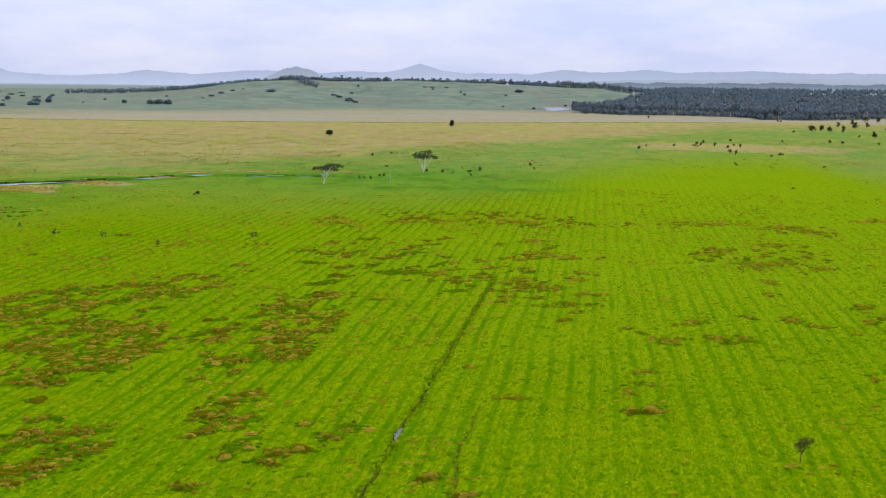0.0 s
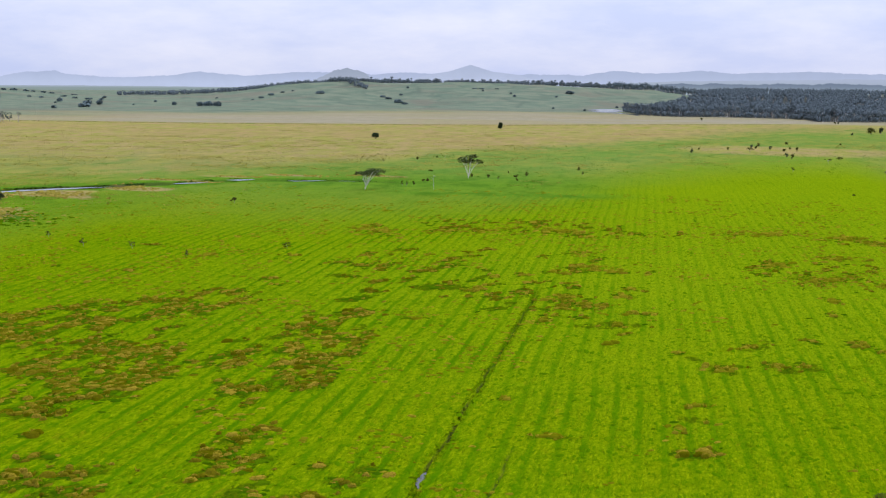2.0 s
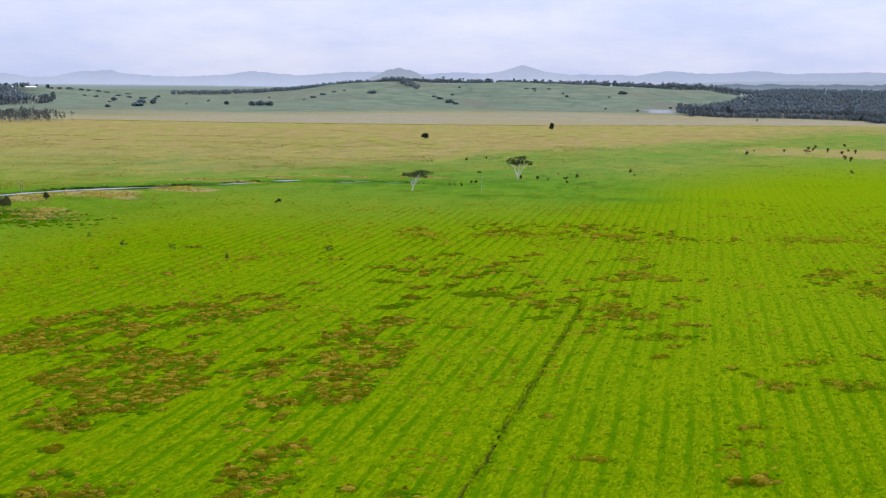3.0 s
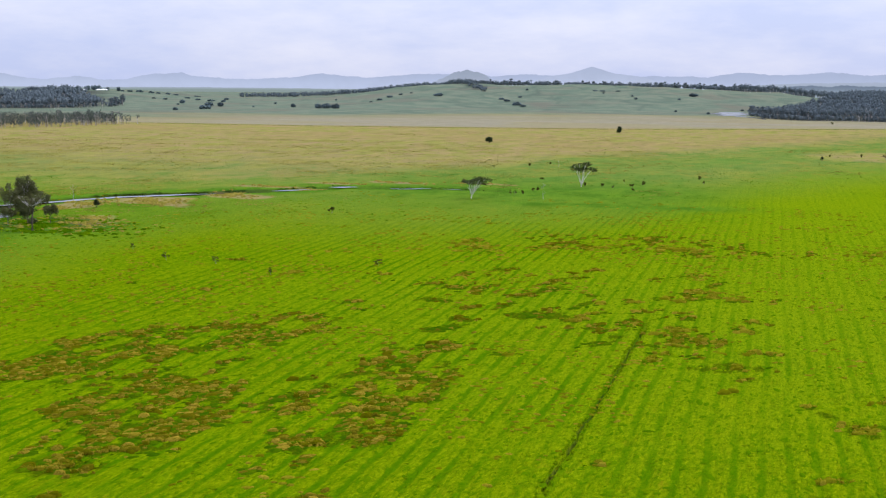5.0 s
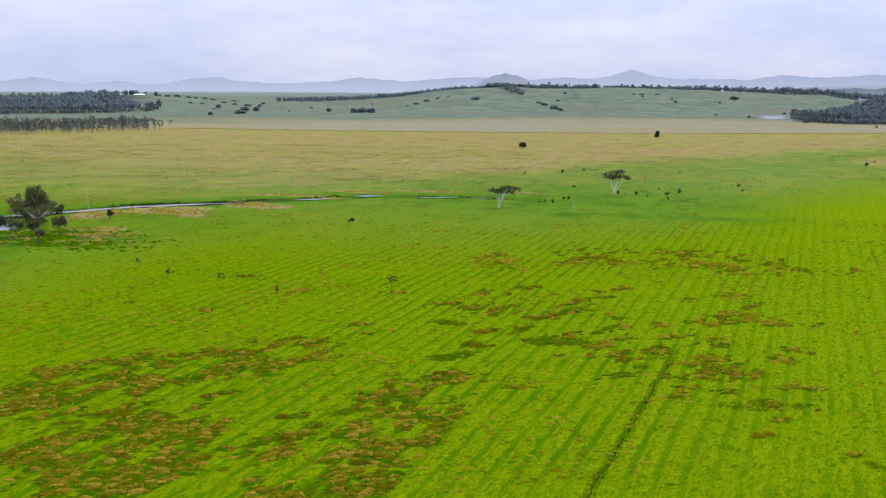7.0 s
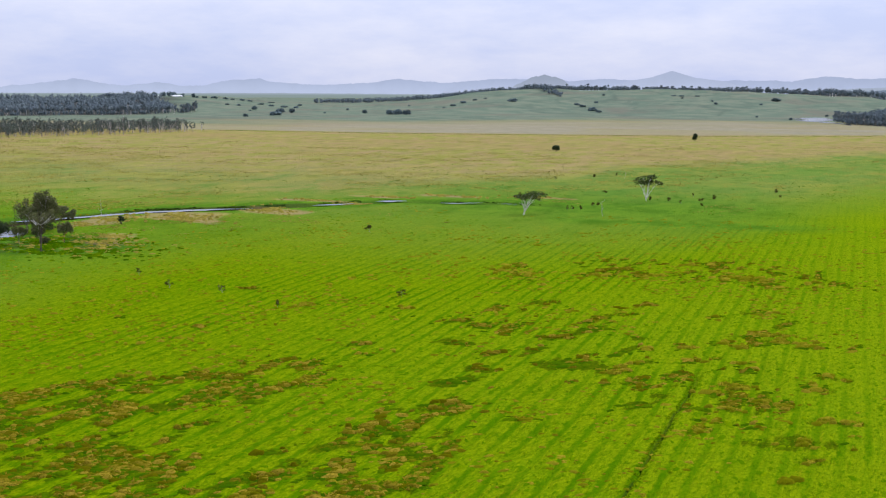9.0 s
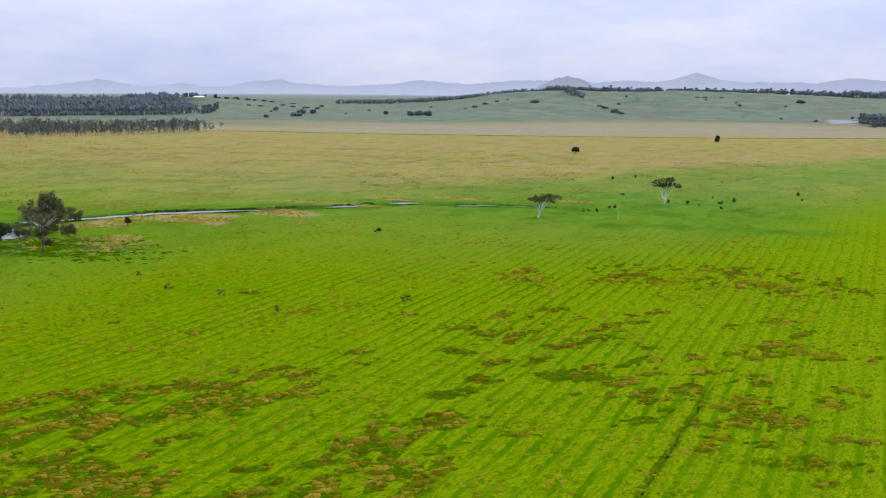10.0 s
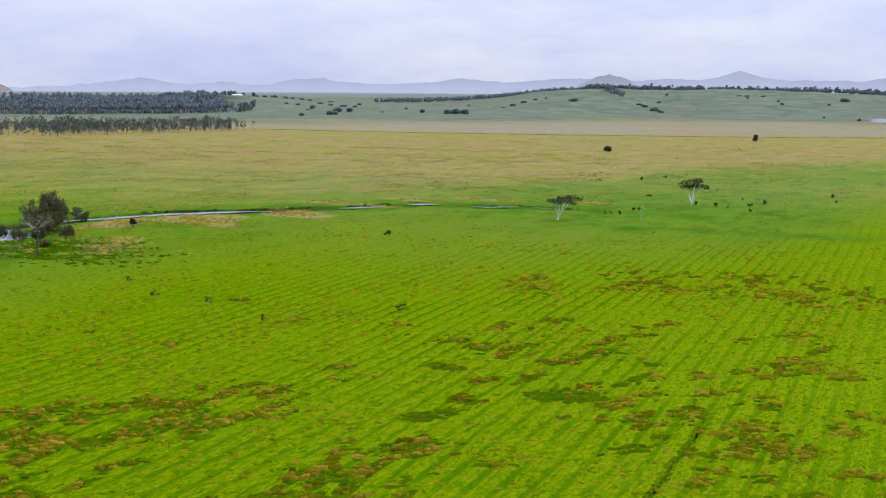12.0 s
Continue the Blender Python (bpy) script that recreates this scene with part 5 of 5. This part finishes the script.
# trees along the ridge and down its gullies
RIDGE = [(4.6, 2960), (7.4, 2930), (10, 2920), (13, 2920), (16, 2930), (18.5, 2920), (19.4, 2900)]
for i in range(170):
    k = rng.random() * (len(RIDGE) - 1)
    a, d = along(RIDGE, k)
    d += rng.uniform(-18, 40)
    place(ridge[rng.randrange(3)], -math.sin(radians(a)) * d, 55 + math.cos(radians(a)) * d, rng.uniform(0.55, 1.3), rng.uniform(0, 360))
spots = []
for _ in range(700):
    a, d = rng.uniform(3.0, 19.6), rng.uniform(2915, 3040)
    spots.append((-math.sin(radians(a)) * d, 55 + math.cos(radians(a)) * d))
for _ in range(420):
    a = rng.uniform(19.4, 29.2)
    d = 2975 + rng.uniform(-30, 110) - max(0, 25 - a) * 6
    spots.append((-math.sin(radians(a)) * d, 55 + math.cos(radians(a)) * d))
for _ in range(90):
    k = rng.random()
    a, d = 19.7 - 1.9 * k + rng.uniform(-0.35, 0.35) * (1 - 0.6 * k), 2890 - 330 * k
    spots.append((-math.sin(radians(a)) * d, 55 + math.cos(radians(a)) * d))
woods("ridge_woods", deep_low, spots, "dark gum woods along the grassy hill's ridge", rng, 0.7, 1.25)
spots = []
for _ in range(420):
    a, d = rng.uniform(-0.5, 6.5), rng.uniform(2760, 3350)
    spots.append((-math.sin(radians(a)) * d, 55 + math.cos(radians(a)) * d))
for _ in range(300):
    a, d = rng.uniform(-14, 1.0), rng.uniform(2900, 3500)
    spots.append((-math.sin(radians(a)) * d, 55 + math.cos(radians(a)) * d))
woods("distant_woods", deep_tall, spots, "dark belts of woodland across the far plain", rng, 0.95, 1.15)

# bushes on the slopes: place, height, width
SLOPE_ONE = [(-1011, 1746, 7.5, 23), (-1070, 1899, 8, 11), (-1009, 1659, 6, 9), (-953, 1941, 7, 9), (-1072, 2105, 4.4, 7.7), (-1286, 2236, 4.8, 18), (-1238, 2202, 5.8, 14),
             (-1324, 2249, 4.8, 14), (-1057, 2343, 3.6, 4.8), (-917, 2199, 4.4, 12), (-937, 2288, 5.7, 14), (-951, 2373, 5.9, 15), (-938, 2404, 3.6, 14), (-924, 2425, 3.6, 9.6),
             (-824, 2317, 6.8, 22), (-703, 2340, 5.7, 15.8), (-679, 2299, 5.5, 15.5), (-640, 2237, 7.5, 18), (-617, 2194, 5.3, 12.7), (-691, 2429, 4.7, 9.3), (-872, 1904, 9.7, 17), (-858, 1908, 9.0, 16), (-888, 1905, 8.2, 14)]
SLOPE_TWO = [(-705, 2529, 4.9, 7.3), (-551, 2561, 3.6, 14), (-567, 2560, 3.2, 12), (-520, 2563, 2.4, 12), (-472, 2473, 3.5, 7), (-440, 2347, 4.4, 8.8), (-359, 2518, 7.1, 20), (-367, 2396, 3.4, 5.6),
             (-536, 2501, 3.6, 3.6), (-252, 1951, 4.6, 4.6), (-322, 2075, 2.9, 3.9), (-226, 2174, 4, 6), (-1191, 1972, 7.2, 11), (-1088, 1892, 7.8, 19), (-1353, 2131, 4.5, 9),
             (-1360, 2182, 4.6, 11.5), (-1366, 2276, 3.6, 15), (-1304, 2327, 6, 12), (-1443, 2651, 4.1, 8), (-1371, 2052, 3.3, 3.3), (-1247, 1845, 9, 8), (-1166, 1919, 3, 4), (-1010, 1905, 2.9, 2.9)]
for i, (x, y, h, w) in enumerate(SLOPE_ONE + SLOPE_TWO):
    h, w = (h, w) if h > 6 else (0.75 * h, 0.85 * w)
    bush(x, y, h, w, 500 + i, HAZED_THICKET_LEAF, "dark rounded thicket on the grazed hillside", "thicket", "thickets on the hillside", "bush", 1.0, int(10 + w), 12, 0.10, None, int(4 + w * 0.5))
for ob in (*tall, *grey, *ridge, *deep_tall, *deep_low, *deep_grey):
    drop_prototype(ob)
for i, (x, y, h) in enumerate([(-22, 1722, 17), (-18, 1722, 15), (-92, 1708, 14), (-30, 1718, 12), (30, 1690, 11), (-1212, 1672, 15), (-1190, 1700, 12)]):
    dead_tree(x, y, h, 4.0, 560 + i, "pale dead trunk standing at the forest's edge", "dead trunks at the forest")


# ---- farmhouse on the hill ----
def box(bm, x0, x1, y0, y1, z0, z1):
    v = [bm.verts.new(p) for p in ((x0, y0, z0), (x1, y0, z0), (x1, y1, z0), (x0, y1, z0), (x0, y0, z1), (x1, y0, z1), (x1, y1, z1), (x0, y1, z1))]
    for f in ((3, 2, 1, 0), (4, 5, 6, 7), (0, 1, 5, 4), (1, 2, 6, 5), (2, 3, 7, 6), (3, 0, 4, 7)):
        bm.faces.new([v[i] for i in f])


WALLS = plain_material("painted_boards", (0.36, 0.33, 0.30), (0.44, 0.41, 0.37), 0.8)
ROOF = plain_material("pale_roof_sheet", (0.74, 0.74, 0.74), (0.82, 0.82, 0.81), 0.4, 0.45)
GLASS = plain_material("dark_window", (0.02, 0.025, 0.03), (0.04, 0.045, 0.05), 0.5, 0.1)


def farmhouse(x, y, length, depth, tall_, turn, label, name="farmhouse", windows=5):
    root = thing(name, x, y, label, "house", turn=turn, sink=0.3)
    bm = bmesh.new()
    box(bm, -length / 2, length / 2, -depth / 2, depth / 2, 0, tall_)
    part("wall", bm, WALLS, root)
    bm = bmesh.new()
    e, hgt = 0.8, depth * 0.17
    a = [bm.verts.new(p) for p in ((-length / 2 - e, -depth / 2 - 2.0, tall_ - 0.3), (length / 2 + e, -depth / 2 - 2.0, tall_ - 0.3), (length / 2 + e, depth / 2 + e, tall_ - 0.1), (-length / 2 - e, depth / 2 + e, tall_ - 0.1),
                                   (-length / 2 + depth * 0.4, 0, tall_ + hgt), (length / 2 - depth * 0.4, 0, tall_ + hgt))]
    for f in ((0, 1, 5, 4), (1, 2, 5), (2, 3, 4, 5), (3, 0, 4), (3, 2, 1, 0)):
        bm.faces.new([a[i] for i in f])
    part("roof", bm, ROOF, root, "pale sheet-metal hipped roof")
    for i in range(windows):
        c = -length / 2 + length * (i + 0.5) / windows
        bm = bmesh.new()
        box(bm, c - 0.7, c + 0.7, -depth / 2 - 0.06, -depth / 2 + 0.05, 0.9, 2.2)
        pane = part("window", bm, GLASS, root)
        bm = bmesh.new()
        for q in ((c - 0.8, c - 0.7, 0.8, 2.3), (c + 0.7, c + 0.8, 0.8, 2.3), (c - 0.7, c + 0.7, 0.8, 0.9), (c - 0.7, c + 0.7, 2.2, 2.3)):
            box(bm, q[0], q[1], -depth / 2 - 0.1, -depth / 2 + 0.02, q[2], q[3])
        part("window_frame", bm, ROOF, pane)
    for i in range(windows + 1):
        c = -length / 2 + length * i / windows
        bm = bmesh.new()
        box(bm, c - 0.08, c + 0.08, -depth / 2 - 1.9, -depth / 2 - 1.74, 0, tall_ - 0.28)
        part("post", bm, WALLS, root)
    return root


farmhouse(-1572, 2272, 25, 9, 2.6, 34, "long low farmhouse with a pale hipped roof on the hill", windows=6)
farmhouse(-1640, 2304, 9, 7, 2.6, 34, "small farm shed with a pale roof beside the house", "farm_shed", 2)
for i, (x, y, h, w) in enumerate([(-1600, 2300, 13, 15), (-1625, 2320, 15, 16), (-1655, 2335, 12, 14), (-1690, 2350, 10, 14), (-1585, 2310, 9, 10), (-1550, 2300, 11, 8), (-1535, 2292, 7, 6), (-1522, 2300, 8, 14), (-1508, 2315, 7, 16), (-1500, 2310, 5, 9), (-1484, 2325, 7, 18), (-1470, 2330, 5, 10), (-1456, 2345, 6, 16), (-1440, 2350, 4, 12), (-1405, 2380, 5, 16)]):
    bush(x, y, h if h > 8 else 0.6 * h, w, 580 + i, HAZED_THICKET_LEAF, "dark garden tree behind the hilltop farmhouse", "garden_tree", "trees round the farmhouse", "tree", 1.0, 16, 16, 0.15, GREY_BARK, 7)


# ---- grass and tussocks ----
def tufts(name, x, y, size, tall_, mat, blades, label, seed, category="grass", thin=1.0):
    """Grass past counting: every tuft a ring of leaning blades."""
    r = np.random.RandomState(seed)
    n = len(x)
    z = ground_height(x, y)
    a = r.uniform(0, 2 * np.pi, (n, blades))
    out = r.uniform(0.15, 0.55, (n, blades)) * size[:, None]
    w = 0.5 * thin * size[:, None] * r.uniform(0.25, 0.6, (n, blades))
    top = tall_[:, None] * r.uniform(0.55, 1.15, (n, blades))
    lean = r.uniform(0.2, 0.8, (n, blades)) * size[:, None]
    cx, cy = x[:, None] + np.cos(a) * out * 0.6, y[:, None] + np.sin(a) * out * 0.6
    V = np.stack([np.stack([cx - np.sin(a) * w, cy + np.cos(a) * w, np.broadcast_to(z[:, None] - 0.06, a.shape)], -1),
                  np.stack([cx + np.sin(a) * w, cy - np.cos(a) * w, np.broadcast_to(z[:, None] - 0.06, a.shape)], -1),
                  np.stack([cx + np.cos(a) * lean + np.sin(a) * w * 0.55, cy + np.sin(a) * lean - np.cos(a) * w * 0.55, z[:, None] + top], -1),
                  np.stack([cx + np.cos(a) * lean - np.sin(a) * w * 0.55, cy + np.sin(a) * lean + np.cos(a) * w * 0.55, z[:, None] + top * 0.92], -1)], 2)
    V = V.reshape(-1, 3)
    F = np.arange(len(V)).reshape(-1, 4)
    return tagged(new(name, mesh_from(name, V, F, [mat], False)), label, category, kind="stuff")


def mounds(name, x, y, size, tall_, mat, label, seed, category="grass", drawn=1.6, heading=0.35):
    """Low heaps of matted grass past counting, drawn out and laid over by the wind."""
    r = np.random.RandomState(seed)
    n = len(x)
    z = ground_height(x, y)
    grown = np.clip(np.exp(r.normal(-0.15, 0.35, n)), 0.4, 1.3)
    size, tall_ = size * grown, tall_ * np.sqrt(grown)
    k = 7
    a = np.arange(k)[None] * 2 * np.pi / k + r.uniform(0, 1, (n, 1))
    inner, outer = r.uniform(0.5, 0.78, (n, k)) * size[:, None], r.uniform(0.85, 1.2, (n, k)) * size[:, None]
    turn = r.normal(heading, 0.3, (n, 1))
    c, d = np.cos(turn), np.sin(turn)
    reach = size[:, None] * drawn

    def ring(rad, high, slide):
        p, q = np.cos(a) * rad * drawn + slide * reach, np.sin(a) * rad
        return np.stack([x[:, None] + p * c - q * d, y[:, None] + p * d + q * c, high], -1)

    one = ring(inner, z[:, None] + tall_[:, None] * r.uniform(0.62, 0.95, (n, k)), 0.15)
    two = ring(outer, z[:, None] - 0.08 + a * 0, 0.0)
    top = np.stack([x[:, None] + 0.25 * reach * c, y[:, None] + 0.25 * reach * d, (z + tall_)[:, None]], -1)
    V = np.concatenate([top, one, two], 1).reshape(-1, 3)
    i = np.arange(k)
    j = (i + 1) % k
    F = np.concatenate([np.stack([i * 0, 1 + i, 1 + j], -1), np.stack([1 + i, k + 1 + i, k + 1 + j], -1), np.stack([1 + i, k + 1 + j, 1 + j], -1)])
    F = (F[None] + (2 * k + 1) * np.arange(n)[:, None, None]).reshape(-1, 3)
    return tagged(new(name, mesh_from(name, V, F, [mat], True)), label, category, kind="stuff")


gr = np.random.RandomState(5)


def scatter(count, near, far_, left, right, power=1.0):
    """Spots over a widening stretch of the plain, thicker towards its near end."""
    y = near + (far_ - near) * gr.random_sample(count) ** power
    k = gr.random_sample(count)
    return -20 - 0.09 * y + (k - left) * (right * y), y


def scatter_drift(rows, thick, spread=0.62, clump=0.0):
    """Spots in and round the drifts, bunched as the clumps grew."""
    xs, ys = [], []
    for cx, cy, length, width, turn in rows:
        k = int((length + 0.6) * (width + 0.4) * thick) + 3
        a, d = gr.uniform(0, 2 * np.pi, k), np.abs(gr.normal(0, spread, k))
        p, q = np.cos(a) * d * (length + 0.5), np.sin(a) * d * (width + 0.4)
        c, e = math.cos(radians(turn)), math.sin(radians(turn))
        xs.append(cx + p * c - q * e)
        ys.append(cy + p * e + q * c)
    x, y = np.concatenate(xs), np.concatenate(ys)
    keep = value_noise(x, y, 2.6, 95) > clump + gr.uniform(-0.15, 0.15, len(x))
    return x[keep], y[keep]


x, y = scatter(17000, 118, 440, 0.62, 1.15, 1.25)
u = x * COS_ROW + y * SIN_ROW
keep = -np.sin(2 * np.pi * (u + row_sway(x, y)) / ROW) + 1.2 * value_noise(x, y, 3.0, 97) > gr.uniform(-1.6, 1.4, len(x))
x, y = x[keep], y[keep]
tufts("grass", x, y, gr.uniform(0.35, 0.9, len(x)), gr.uniform(0.04, 0.13, len(x)), GRASS, 4, "short bright green pasture grass in mown rows", 1)
x, y = scatter(16000, 118, 420, 0.62, 1.15, 1.0)
u, v = x * COS_ROW + y * SIN_ROW, y * COS_ROW - x * SIN_ROW
keep = -0.8 * np.sin(2 * np.pi * (u + row_sway(x, y)) / ROW) + 2.4 * (value_noise(u * 2.5, v, 8.0, 111) - 0.5) > gr.uniform(-0.6, 1.0, len(x))
x, y = x[keep], y[keep]
mounds("grass_hummock", x, y, gr.uniform(0.18, 0.5, len(x)), gr.uniform(0.05, 0.15, len(x)), GREEN_HEAP, "low green grass hummocks along the mown rows", 41, drawn=2.4, heading=1.65)
# the wide mixed stretches
for tan_share, mat, kind_, label, seed in ((0.49, HEAP, "dry_tussock", "tan matted grass tussocks in broken lines along the rows", 81), (0.47, SEDGE_HEAP, "green_tussock", "dark green sedge heaps in broken lines along the rows", 82)):
    xs, ys = [], []
    for (cx, cy, length, width, turn), thick in zip(ZONES, ZONE_THICK):
        k = int(length * width * 9.0)
        a, d = gr.uniform(0, 2 * np.pi, k), 1.35 * np.sqrt(gr.random_sample(k))
        pp, qq = np.cos(a) * d * length, np.sin(a) * d * width
        xs.append(cx + pp * math.cos(radians(turn)) - qq * math.sin(radians(turn)))
        ys.append(cy + pp * math.sin(radians(turn)) + qq * math.cos(radians(turn)))
    x, y = np.concatenate(xs), np.concatenate(ys)
    cover = zone_cover(x, y)
    keep = (streaks(x, y) - 0.24 * (1 - cover) > tan_share + gr.uniform(-0.06, 0.10, len(x))) & (cover > 0.05)
    x, y = x[keep], y[keep]
    mounds(kind_, x, y, gr.uniform(0.26, 0.6, len(x)), gr.uniform(0.14, 0.40, len(x)) * (1.0 if seed == 81 else 0.55), mat, label, seed, drawn=1.7, heading=0.7)
    if seed == 81:
        tufts("dry_grass", x[::2], y[::2], gr.uniform(0.5, 1.1, len(x[::2])), gr.uniform(0.15, 0.4, len(x[::2])), TUSSOCK, 4, "tan dead grass blades along the rows", 83, thin=0.4)
BANK_DRIFTS = [(x, y, rx, ry, 0) for x, y, rx, ry in BANKS_DRY]
for rows, thick, seed in ((TAN_DRIFTS, 3.6, 2), (LOOSE_DRIFTS, 2.1, 3), (THIN_DRIFTS, 1.5, 4), (BANK_DRIFTS, 1.5, 5)):
    heap, blade = {2: (HEAP, TUSSOCK), 3: (STRAW_HEAP, TUSSOCK), 4: (STRAW_HEAP, TUSSOCK), 5: (PALE_HEAP, SEED)}[seed]
    x, y = scatter_drift(rows, thick, 0.66, 0.42)
    far_out = 1.0 + 0.35 * smooth(220, 420, y)
    mounds("dry_tussock", x, y, far_out * gr.uniform(0.28, 0.62, len(x)), gr.uniform(0.22, 0.58, len(x)), heap, "tan matted grass tussocks in drifts on the pasture", seed + 40)
    tufts("dry_grass", x, y, gr.uniform(0.6, 1.2, len(x)), gr.uniform(0.2, 0.5, len(x)), blade, 5, "tan dead grass blades in drifts on the pasture", seed, thin=0.4)
    if seed < 5:
        x, y = scatter_drift(rows, thick * (0.7 if seed == 2 else 0.45), 0.85, 0.45)
        mounds("green_tussock", x, y, gr.uniform(0.3, 0.7, len(x)), gr.uniform(0.06, 0.22, len(x)), SEDGE_HEAP, "dark green sedge heaps among the dead tussocks", seed + 20)
x, y = scatter_drift(SEDGE_PATCHES, 4.0, 0.7, 0.3)
mounds("green_tussock", x, y, gr.uniform(0.35, 0.8, len(x)), gr.uniform(0.08, 0.26, len(x)), SEDGE_HEAP, "dark green sedge heaps in patches on the pasture", 71)
x, y = scatter_drift(SEDGE_PATCHES, 0.9, 0.8, 0.4)
mounds("dry_tussock", x, y, gr.uniform(0.3, 0.6, len(x)), gr.uniform(0.2, 0.5, len(x)), HEAP, "tan matted tussocks among dark sedge", 72)
x, y = scatter(21000, 120, 540, 0.62, 1.15, 1.0)
u, v = 0.8 * x - 0.6 * y, 0.6 * x + 0.8 * y
keep = 0.7 * value_noise(u, v, 60.0, 98) + 0.8 * value_noise(u * 1.6, v, 14.0, 99) + 0.6 * value_noise(x, y * 0.7, 3.0, 93) > 1.34
mounds("dry_tussock", x[keep], y[keep], gr.uniform(0.2, 0.5, keep.sum()), gr.uniform(0.06, 0.24, keep.sum()), STRAW_HEAP, "single tan tussocks scattered over the pasture", 6)
x, y = scatter(18000, 235, 545, 0.62, 1.15, 1.0)
keep = ((y > 320) | (x < -85)) & (0.6 * value_noise(x, y, 24.0, 91) + 0.7 * value_noise(x, y * 0.8, 6.0, 92) > 0.70) & (x > -215) & (mown_rows(x, y) > 0.3)
mounds("dry_tussock", x[keep], y[keep], gr.uniform(0.22, 0.55, keep.sum()), gr.uniform(0.10, 0.30, keep.sum()), STRAW_HEAP, "small tan tussocks strewn over the far pasture", 74)
# dark sedge and dead grass round the swamp trees
x, y = gr.normal(-262, 17, 1500), gr.normal(378, 11, 1500)
keep = value_noise(x, y, 6.0, 116) > gr.uniform(0.35, 0.65, 1500)
mounds("green_tussock", x[keep], y[keep], gr.uniform(0.35, 0.9, keep.sum()), gr.uniform(0.15, 0.45, keep.sum()), SEDGE_HEAP, "dark green sedge heaps under the swamp trees", 75)
x, y = gr.normal(-256, 14, 420), gr.normal(389, 9, 420)
keep = value_noise(x, y, 7.0, 117) > gr.uniform(0.4, 0.65, 420)
mounds("dry_tussock", x[keep], y[keep], gr.uniform(0.3, 0.7, keep.sum()), gr.uniform(0.15, 0.45, keep.sum()), PALE_HEAP, "bleached grass heaps near the swamp trees", 76)
x, y = scatter(12000, 120, 560, 0.62, 1.15, 1.0)
keep = value_noise(x, y, 30.0, 108) + 0.8 * value_noise(x, y, 7.0, 109) > 1.16
mounds("green_tussock", x[keep], y[keep], gr.uniform(0.2, 0.55, keep.sum()), gr.uniform(0.06, 0.18, keep.sum()), GREEN_HEAP, "single green grass heaps scattered over the pasture", 12)
# grass overhanging the drain
v = gr.uniform(112, 300, 700)
u = ditch_line(v) + gr.choice([-1, 1], len(v)) * gr.uniform(0.35, 0.7, len(v))
tufts("drain_sedge", u * COS_ROW - v * SIN_ROW, u * SIN_ROW + v * COS_ROW, gr.uniform(0.2, 0.5, len(v)), gr.uniform(0.08, 0.22, len(v)), GRASS, 6, "green grass overhanging the drain's edges", 8)
# dark reed tufts on the creek's far bank, added for the cut bank's shade
k = gr.random_sample(1300) ** 1.5 * (len(CREEK) - 2) + 1
pts = np.array([along(CREEK, float(q)) for q in k])
off = gr.uniform(5.0, 7.5, len(k))
x, y = pts[:, 0] - off * 0.75, pts[:, 1] + off * 0.75
keep = value_noise(x, y, 9.0, 101) > 0.5
tufts("creek_reeds", x[keep], y[keep], gr.uniform(0.4, 0.9, keep.sum()), gr.uniform(0.08, 0.26, keep.sum()), BANK_SHADE_REED, 7, "dark green reed tufts standing in for the creek bank's shade", 9)
# sedge line of the old drain across the far flat
k = gr.random_sample(4200) * (len(FAR_DRAIN) - 1)
pts = np.array([along(FAR_DRAIN, float(q)) for q in k])
tufts("far_drain_sedge", pts[:, 0] + gr.normal(0, 1.5, len(k)), pts[:, 1] + gr.normal(0, 2.0, len(k)), gr.uniform(0.8, 1.8, len(k)), gr.uniform(0.08, 0.25, len(k)), LUSH, 3, "dark sedge line along an old drain", 10)
# seeding tussocks through the unmown flat
x, y = gr.uniform(-620, 140, 56000), 400 + 750 * gr.random_sample(56000) ** 1.3
keep = (value_noise(x, y, 45.0, 113) + 0.7 * value_noise(x, y, 11.0, 114) > 1.17) & (mown_rows(x, y) < gr.uniform(0, 0.3, len(x))) & (creek_distance(x, y) > 9) & (x > -0.62 * y - 40)
tufts("sward_tussock", x[keep], y[keep], gr.uniform(0.8, 2.0, keep.sum()), gr.uniform(0.08, 0.22, keep.sum()), SEED, 4, "tan seeding tussocks over the unmown flat", 14)
# taller seeding grass in streaks beyond the creek
x, y = gr.uniform(-780, -140, 42000), 470 + 480 * gr.random_sample(42000) ** 1.2
keep = (0.55 * value_noise(x * 0.5, y, 11.0, 121) + 0.45 * value_noise(x * 0.6, y, 28.0, 122) > 0.54) & (creek_distance(x, y) > 10) & (x > -0.85 * y - 40) & (y > 560 + 1.05 * (x + 240))
tufts("seed_grass", x[keep], y[keep], gr.uniform(1.2, 2.8, keep.sum()), gr.uniform(0.07, 0.16, keep.sum()), SEED, 3, "tall tan seeding grass in streaks beyond the creek", 15)
# dark sedge spots through the rough flat beyond the mown rows
x = gr.uniform(-420, 120, 6000)
y = gr.uniform(440, 960, 6000)
keep = (value_noise(x, y, 30.0, 103) + 0.6 * value_noise(x, y, 8.0, 104) > 0.93) & (creek_distance(x, y) > 12)
tufts("flat_sedge", x[keep], y[keep], gr.uniform(0.5, 1.1, keep.sum()), gr.uniform(0.08, 0.22, keep.sum()), LUSH, 6, "dark sedge tufts over the wet flat", 11)
